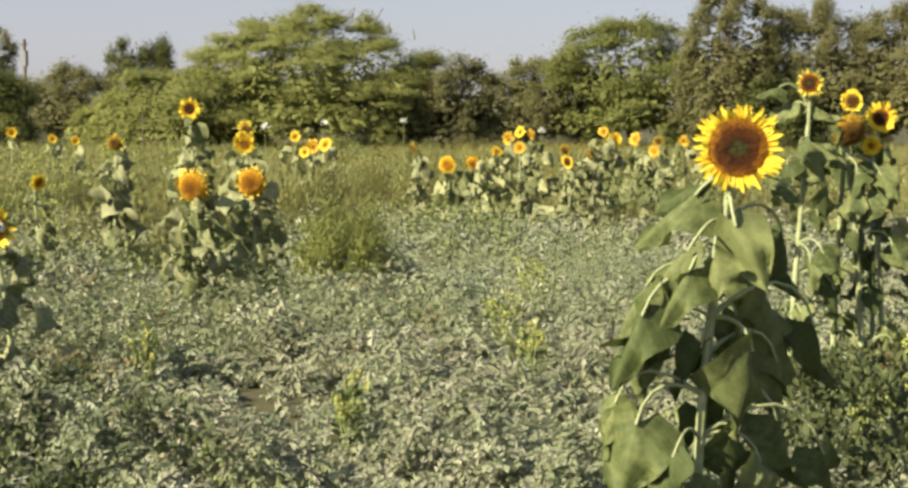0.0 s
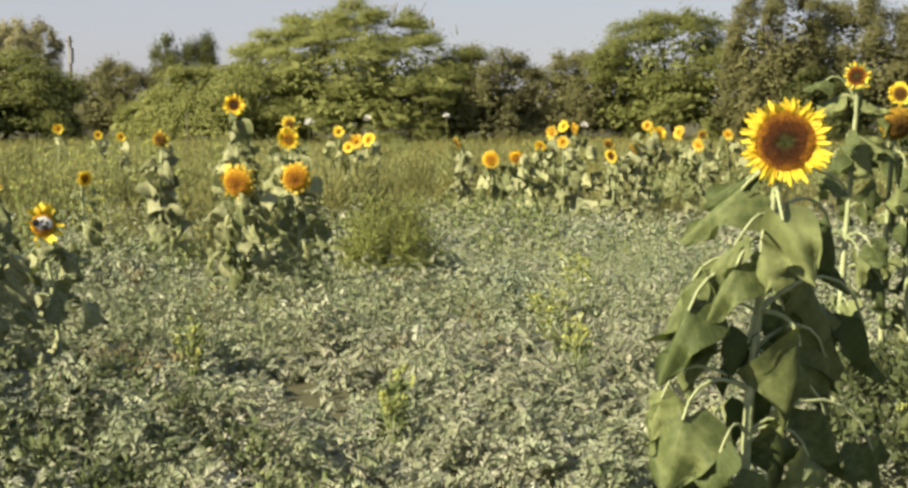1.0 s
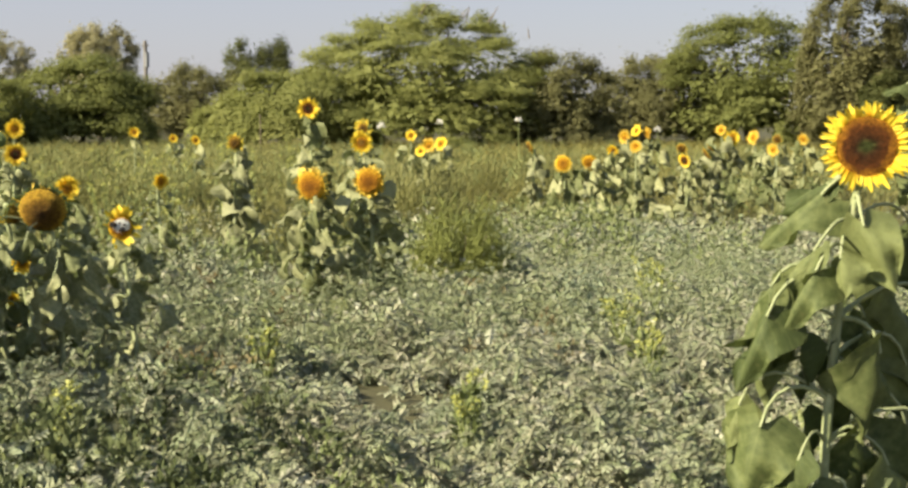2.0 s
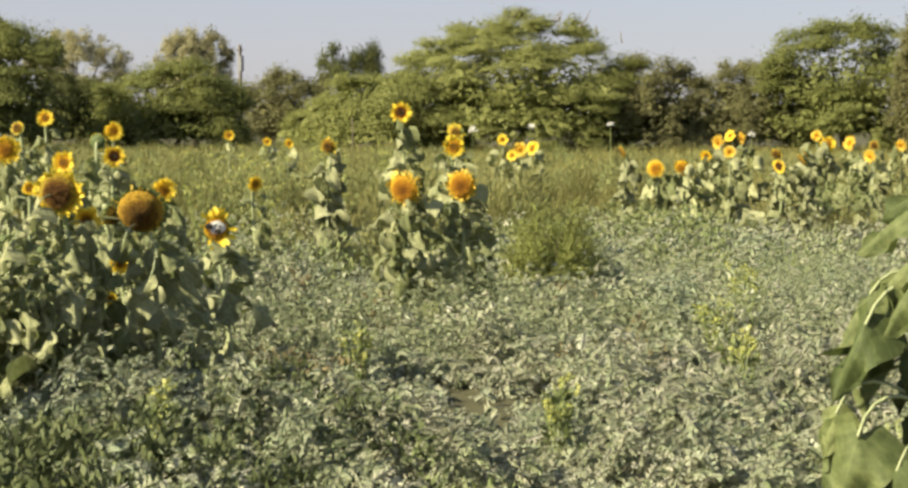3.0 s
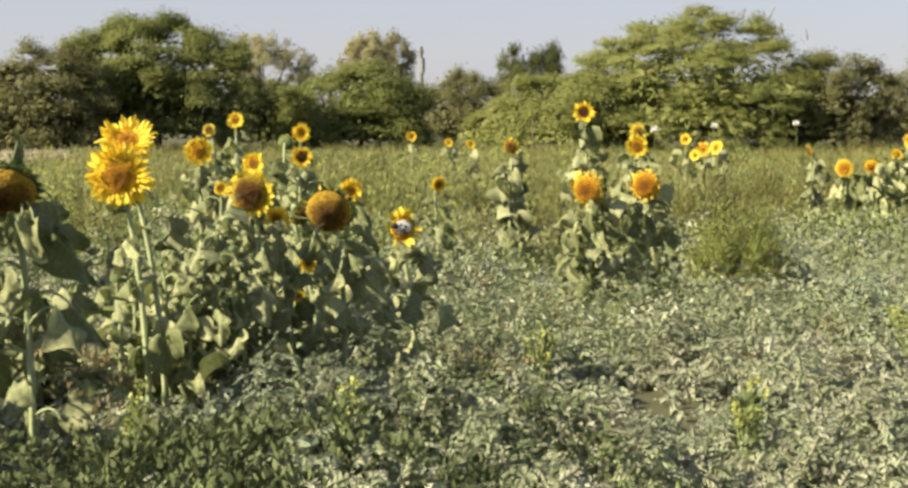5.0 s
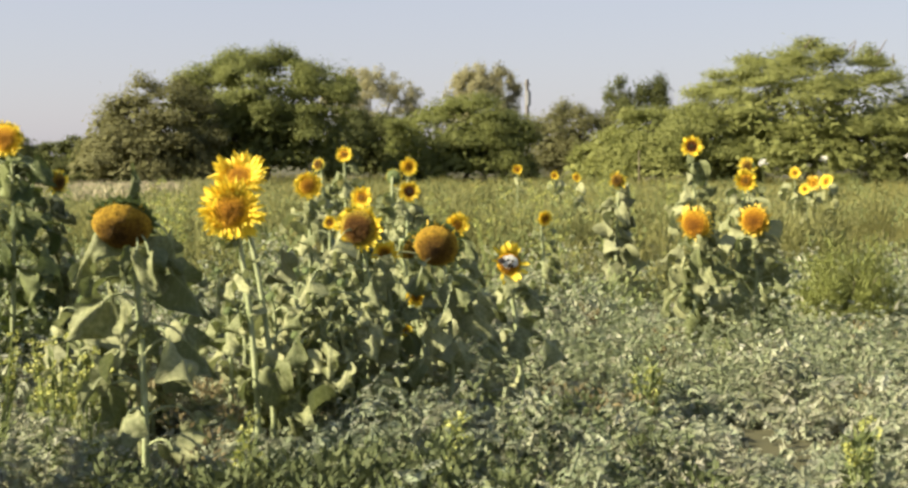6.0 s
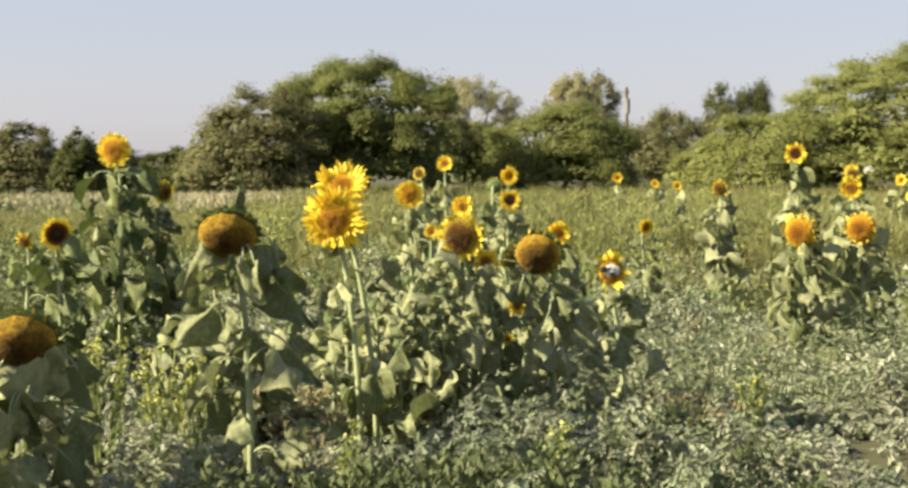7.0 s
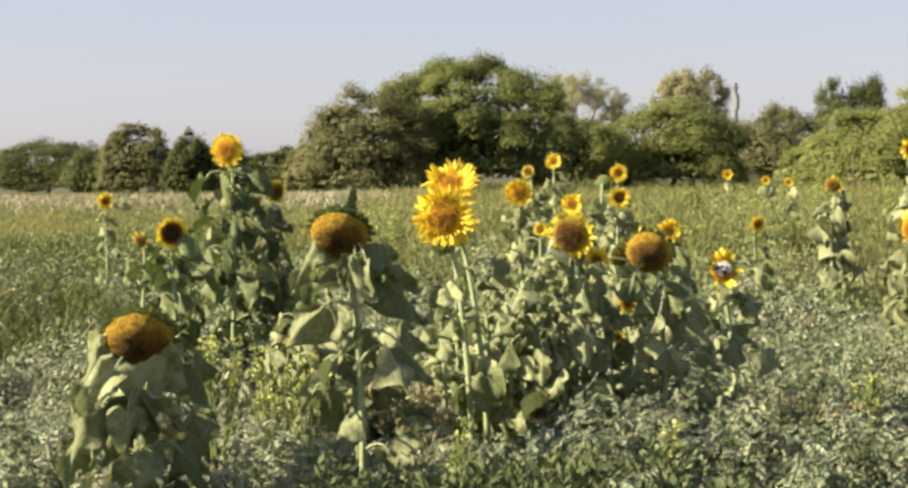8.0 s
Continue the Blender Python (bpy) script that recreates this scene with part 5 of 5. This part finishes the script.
leaf(0.025, 0.06, 0.980, 0.035, -0.150, 0.02, 0.160, 0.120, (-0.2, 0.9, 0.3), 0)
leaf(0.120, -0.08, 0.890, 0.200, -0.175, -0.02, 0.270, 0.220, (0.95, 0.45, -0.2), 1)
leaf(-0.090, -0.05, 0.890, -0.150, -0.050, 0.05, 0.170, 0.120, (0.0, 0.5, 0.85), 4)
leaf(-0.150, -0.05, 0.785, -0.185, -0.130, 0.05, 0.240, 0.180, (-0.2, 0.8, 0.5), 3)
leaf(0.165, -0.08, 0.625, 0.175, -0.140, -0.02, 0.240, 0.210, (0.95, 0.45, -0.2), 1)
leaf(-0.030, 0.05, 0.690, -0.050, -0.095, 0.02, 0.110, 0.090, (0.5, 0.8, 0.1), 3)
leaf(0.040, -0.08, 0.690, 0.070, -0.150, -0.02, 0.180, 0.140, (0.95, 0.45, -0.2), 0)
leaf(-0.135, -0.05, 0.430, 0.020, -0.170, 0.02, 0.190, 0.150, (-0.3, 0.9, 0.2), 1)
leaf(-0.190, -0.05, 0.450, -0.050, -0.080, 0.02, 0.120, 0.110, (0.4, 0.8, 0.1), 3)
leaf(0.200, -0.08, 0.300, 0.080, -0.080, -0.02, 0.150, 0.120, (0.95, 0.45, -0.2), 1)
# the darker leaf colour on the next three stands in for shade over them
plant(-5.26, 6.77, 0.99, 0.098, 0.064, 6, -4, "fresh", 14, 64, "orange-yellow sunflower with a dark disc", size=0.22, dark_leaves=True)
plant(-5.61, 6.93, 0.94, 0.056, 0.037, -30, -10, "old", 7, 65, "small rusty faded sunflower", size=0.2, dark_leaves=True)
plant(-5.34, 7.43, 1.46, 0.112, 0.080, -22, 0, "gold", 20, 66, "tall sunflower with a golden ripe disc above leafy stems", size=0.26, dark_leaves=True)
plant(-5.24, 7.80, 1.20, 0.080, 0.054, 40, -10, "old", 16, 67, "half hidden faded sunflower with dry leaves", size=0.24, dry=True)
leaf = hanger(plant(-3.58, 4.35, 0.74, 0.138, 0.126, -6, -34, "nod", 6, 68, "low ripe sunflower with a huge bowed brown head", foot=(0.03, 0.03), size=0.22, drop=60, low=0.1, high=0.95), LEAVES, 0.95)
leaf(-0.180, 0.04, 0.720, -0.140, -0.235, 0.03, 0.290, 0.180, (-0.5, 0.8, 0.3), 0)
leaf(0.020, 0.07, 0.670, 0.040, -0.320, 0.02, 0.340, 0.260, (0.5, 0.8, 0.1), 1)
leaf(0.100, -0.08, 0.700, 0.090, -0.190, -0.02, 0.230, 0.190, (0.95, 0.45, -0.2), 3)
leaf(-0.130, 0.08, 0.630, -0.130, -0.150, 0.03, 0.210, 0.150, (-0.3, 0.8, 0.4), 4)
leaf(-0.075, 0.10, 0.500, -0.160, -0.210, 0.03, 0.280, 0.210, (-0.4, 0.8, 0.3), 3)
leaf(-0.230, 0.05, 0.480, -0.140, -0.290, 0.04, 0.320, 0.220, (-0.4, 0.8, 0.4), 0)
leaf(-0.090, 0.12, 0.480, 0.000, -0.170, 0.03, 0.190, 0.150, (0.1, 0.9, 0.2), 1)
leaf(-0.070, 0.10, 0.300, 0.020, -0.160, 0.04, 0.210, 0.210, (0.0, 0.9, 0.3), 0)
leaf(0.080, -0.08, 0.400, 0.100, -0.150, -0.02, 0.220, 0.190, (0.95, 0.45, -0.2), 3)
leaf(0.150, -0.08, 0.620, 0.150, -0.200, -0.02, 0.260, 0.210, (0.95, 0.45, -0.2), 1)
leaf(0.160, -0.08, 0.430, 0.120, -0.200, -0.02, 0.240, 0.200, (0.95, 0.45, -0.2), 0)
plant(-9.27, 11.04, 1.05, 0.083, 0.036, 0, 5, "young", 7, 69, "lone yellow sunflower in dark green grass", size=0.22)

# ------------------------------------------------------------------ far rows
FAR = "far sunflower in bloom in the weedy field"
FADED = "far faded sunflower with dry leaves"
plant(-2.13, 20.05, 1.13, 0.085, 0.036, 0, 10, "young", 8, 71, FAR, size=0.3, near=False)
plant(-1.89, 20.04, 1.00, 0.116, 0.050, -5, 5, "gold", 9, 72, FAR, size=0.3, near=False)
plant(-1.77, 20.54, 1.01, 0.111, 0.050, 8, 5, "young", 9, 73, FAR, size=0.3, near=False)
plant(-1.95, 19.53, 0.93, 0.080, 0.034, 0, 0, "young", 8, 74, FAR, size=0.28, near=False)
plant(-0.43, 16.03, 1.06, 0.085, 0.062, -20, -15, "old", 16, 75, FADED, size=0.26, dry=True, near=False)
plant(-0.08, 17.02, 0.85, 0.112, 0.085, -10, -10, "gold", 13, 76, "ripe sunflower in a leafy row", size=0.3, near=False)
plant(0.22, 17.02, 0.87, 0.118, 0.085, -4, -10, "gold", 13, 77, "ripe sunflower in a leafy row", size=0.3, near=False)
plant(0.69, 19.05, 1.12, 0.103, 0.042, 0, 5, "gold", 11, 78, FAR, size=0.3, near=False)
plant(0.88, 20.06, 1.20, 0.093, 0.038, 0, 8, "young", 11, 79, FAR, size=0.3, near=False)
plant(1.03, 20.05, 1.17, 0.093, 0.038, -10, 8, "gold", 11, 80, FAR, size=0.3, near=False)
plant(0.54, 19.03, 0.96, 0.085, 0.036, 10, 0, "young", 11, 81, FAR, size=0.3, near=False)
plant(1.36, 18.02, 0.86, 0.098, 0.054, 0, 0, "fresh", 10, 82, FAR, size=0.26, near=False)
plant(1.63, 18.03, 0.94, 0.100, 0.075, -25, -20, "old", 14, 83, FADED, size=0.26, dry=True, near=False)
plant(2.24, 21.05, 1.09, 0.122, 0.054, 0, 0, "young", 10, 84, FAR, size=0.3, near=False)
plant(2.66, 22.05, 1.09, 0.119, 0.056, -5, 0, "gold", 10, 85, FAR, size=0.3, near=False)
plant(2.67, 20.03, 0.95, 0.101, 0.044, 5, 0, "gold", 10, 86, FAR, size=0.3, near=False)
plant(3.37, 22.05, 1.07, 0.102, 0.050, 5, 0, "gold", 10, 87, FAR, size=0.3, near=False)
plant(1.40, 19.04, 0.99, 0.090, 0.060, 15, -15, "old", 11, 91, FADED, size=0.28, dry=True, near=False)
plant(1.68, 18.05, 1.01, 0.085, 0.060, -40, -25, "old", 11, 92, FADED, size=0.28, dry=True, near=False)
plant(2.09, 21.06, 1.20, 0.085, 0.045, 0, 5, "gold", 10, 93, FAR, size=0.30, near=False)
plant(2.86, 21.05, 1.08, 0.085, 0.060, 20, -5, "old", 11, 94, FADED, size=0.28, near=False)
plant(0.80, 18.45, 1.02, 0.085, 0.045, 10, 0, "gold", 11, 95, FAR, size=0.28, near=False)
plant(-5.58, 22.05, 1.03, 0.077, 0.040, 0, 0, "young", 7, 88, FAR, size=0.28, near=False)
plant(-6.45, 24.05, 1.03, 0.084, 0.040, 0, 0, "young", 7, 89, FAR, size=0.28, near=False)
plant(-6.22, 21.06, 1.16, 0.089, 0.040, 0, 5, "young", 7, 90, FAR, size=0.28, near=False)


# ------------------------------------------------------------------ feathery shrub and wild mustard
def feathery_shrub(x, y, half, height, seed):
    rng = np.random.default_rng(seed)
    root = thing("feathery_shrub", (x, y, 0), "low rounded yellow-green shrub with fine feathery twigs", "shrub")
    vs = []
    for k in range(420):
        w, q = rng.uniform(0, 6.283), math.sqrt(rng.uniform(0, 1))
        tipp = np.array((half * q * math.cos(w), half * q * math.sin(w), height * math.sqrt(max(0.05, 1 - q * q)) * rng.uniform(0.6, 1.12) * (0.86 + 0.2 * math.sin(2 * w + 1) + 0.12 * math.sin(5 * w))))
        pts = bezier(np.array((0.2 * tipp[0], 0.2 * tipp[1], 0)), tipp * 0.4, tipp * 0.7 + (0, 0, 0.1), tipp, 14)[3:]
        c = np.repeat(pts, 5, axis=0)
        v, f = leaflets(rng, c, 1, 0.03, 0.055, 0.12, 1.0, 0.5)
        vs.append(v)
    v = np.concatenate(vs)
    part("foliage", mesh_of("foliage", v, np.arange(len(v)).reshape(-1, 4), M_FEATHER), root)
    bm = bmesh.new()
    for k in range(9):
        w = k * 0.7
        q = tube("t", bezier(np.array((0, 0, -0.03)), np.array((0, 0, 0.1)), np.array((0.3 * half * math.cos(w), 0.3 * half * math.sin(w), height * 0.4)),
                             np.array((0.6 * half * math.cos(w), 0.6 * half * math.sin(w), height * 0.7)), 6), 0.008, 0.003, M_BARK, 5)
        bm.from_mesh(q)
    me = bpy.data.meshes.new("branchwork")
    bm.to_mesh(me)
    bm.free()
    me.materials.append(M_BARK)
    part("branchwork", me, root)


feathery_shrub(-0.81, 11.14, 0.42, 0.72, 5)


def blossoms():
    """Specks of small yellow and cream blossoms over the far weeds."""
    rng = np.random.default_rng(31)
    xy = fan(rng, 420, 11, 30, -44, -10)
    xy = np.concatenate([xy, fan(rng, 120, 17, 36, -10, 24)])
    c = np.column_stack([xy, rng.uniform(0.3, 0.75, len(xy))])
    v, f = leaflets(rng, c, 7, 0.04, 0.022, 0.7, 1.2, 0.2)
    stuff("far_blossoms", v, f, M_MUSTARD, "scattered pale yellow blossoms of far weeds", "wildflowers")


blossoms()


def white_tuft(x, y, height, seed):
    rng = np.random.default_rng(seed)
    root = thing("white_tuft", (x, y, 0), "white fluffy seed tuft on a thin stalk", "seed head", "white seed tufts")
    part("stalk", tube("stalk", bezier(np.array((0, 0, -0.02)), np.array((0.02, 0, 0.3)), np.array((0, 0.02, height * 0.7)), np.array((0.0, 0, height)), 6), 0.008, 0.004, M_MUSTEM, 5), root)
    v, f = leaflets(rng, np.array([(0, 0, height)]), 60, 0.05, 0.05, 0.4, 1.2, 0.2)
    part("fluff", mesh_of("fluff", v, f, M_PITH), root)


white_tuft(-3.28, 26.0, 1.20, 1)
white_tuft(-0.95, 28.0, 1.31, 2)
white_tuft(1.57, 27.0, 1.14, 3)
white_tuft(-2.44, 28.0, 1.26, 4)


def mustard(x, y, height, stalks, spread, seed, bloom=0.016):
    rng = np.random.default_rng(seed)
    root = thing("wild_mustard", (x, y, 0), "slender wild mustard with small pale yellow blossoms", "wildflower", "wild mustard plants")
    flowers = []
    for k in range(stalks):
        w = rng.uniform(0, 6.283)
        h = height * rng.uniform(0.6, 1.05)
        tip = np.array((spread * rng.uniform(0.2, 1) * math.cos(w), spread * rng.uniform(0.2, 1) * math.sin(w), h))
        path = bezier(np.array((0, 0, -0.02)), tip * (0.3, 0.3, 0.35), tip * (0.8, 0.8, 0.7), tip, 7)
        part("stalk", tube("stalk", path, 0.006, 0.003, M_MUSTEM, 4), root)
        for j in range(6):
            c = path[-1 - (j // 4)] + rng.normal(0, 0.016, 3)
            flowers.append(c)
    v, f = leaflets(rng, np.array(flowers), 6, 0.009, bloom, 0.75, 1.0, 0.2)
    part("blossoms", mesh_of("blossoms", v, f, M_MUSTARD), root, label="small pale yellow blossoms")
    v, f = leaflets(rng, np.array([(0, 0, h) for h in np.linspace(0.05, height * 0.8, 9)]), 12, 0.7 * spread, 0.055, 0.3, 0.6, 0.6)
    part("leaves", mesh_of("leaves", v, f, M_GREENWEED), root)


mustard(0.54, 9.44, 0.45, 12, 0.14, 1)
mustard(0.30, 8.30, 0.38, 9, 0.14, 2)
mustard(0.36, 7.20, 0.34, 9, 0.12, 3)
mustard(-0.42, 5.93, 0.32, 6, 0.07, 4)
mustard(-1.51, 7.23, 0.34, 7, 0.10, 5)
mustard(-3.74, 5.04, 0.62, 15, 0.13, 6)
mustard(-3.62, 5.30, 0.58, 15, 0.13, 7)
mustard(-3.40, 5.20, 0.52, 13, 0.12, 8)
mustard(-1.90, 5.30, 0.36, 5, 0.07, 9)
mustard(-2.45, 4.75, 0.40, 6, 0.06, 10)
mustard(1.45, 5.15, 0.40, 4, 0.12, 11)
mustard(1.75, 5.60, 0.50, 5, 0.14, 12)
mustard(-3.40, 12.60, 0.80, 10, 0.25, 13)
mustard(-4.20, 13.40, 0.95, 11, 0.28, 14)
mustard(-5.10, 14.20, 0.95, 10, 0.28, 15)
mustard(-3.10, 13.80, 0.85, 9, 0.25, 16)
for k in range(11):                                     # tall ones far out in the field
    far = np.random.default_rng(700 + k).uniform((-17.5, 17, 0.95), (-7, 25, 1.2))
    mustard(far[1] * math.sin(radians(far[0])), far[1] * math.cos(radians(far[0])), far[2], 6, 0.30, 30 + k, 0.022)
for k in range(7):
    far = np.random.default_rng(720 + k).uniform((-31, 13, 0.85), (-27.5, 17, 1.1))
    mustard(far[1] * math.sin(radians(far[0])), far[1] * math.cos(radians(far[0])), far[2], 6, 0.28, 50 + k, 0.022)
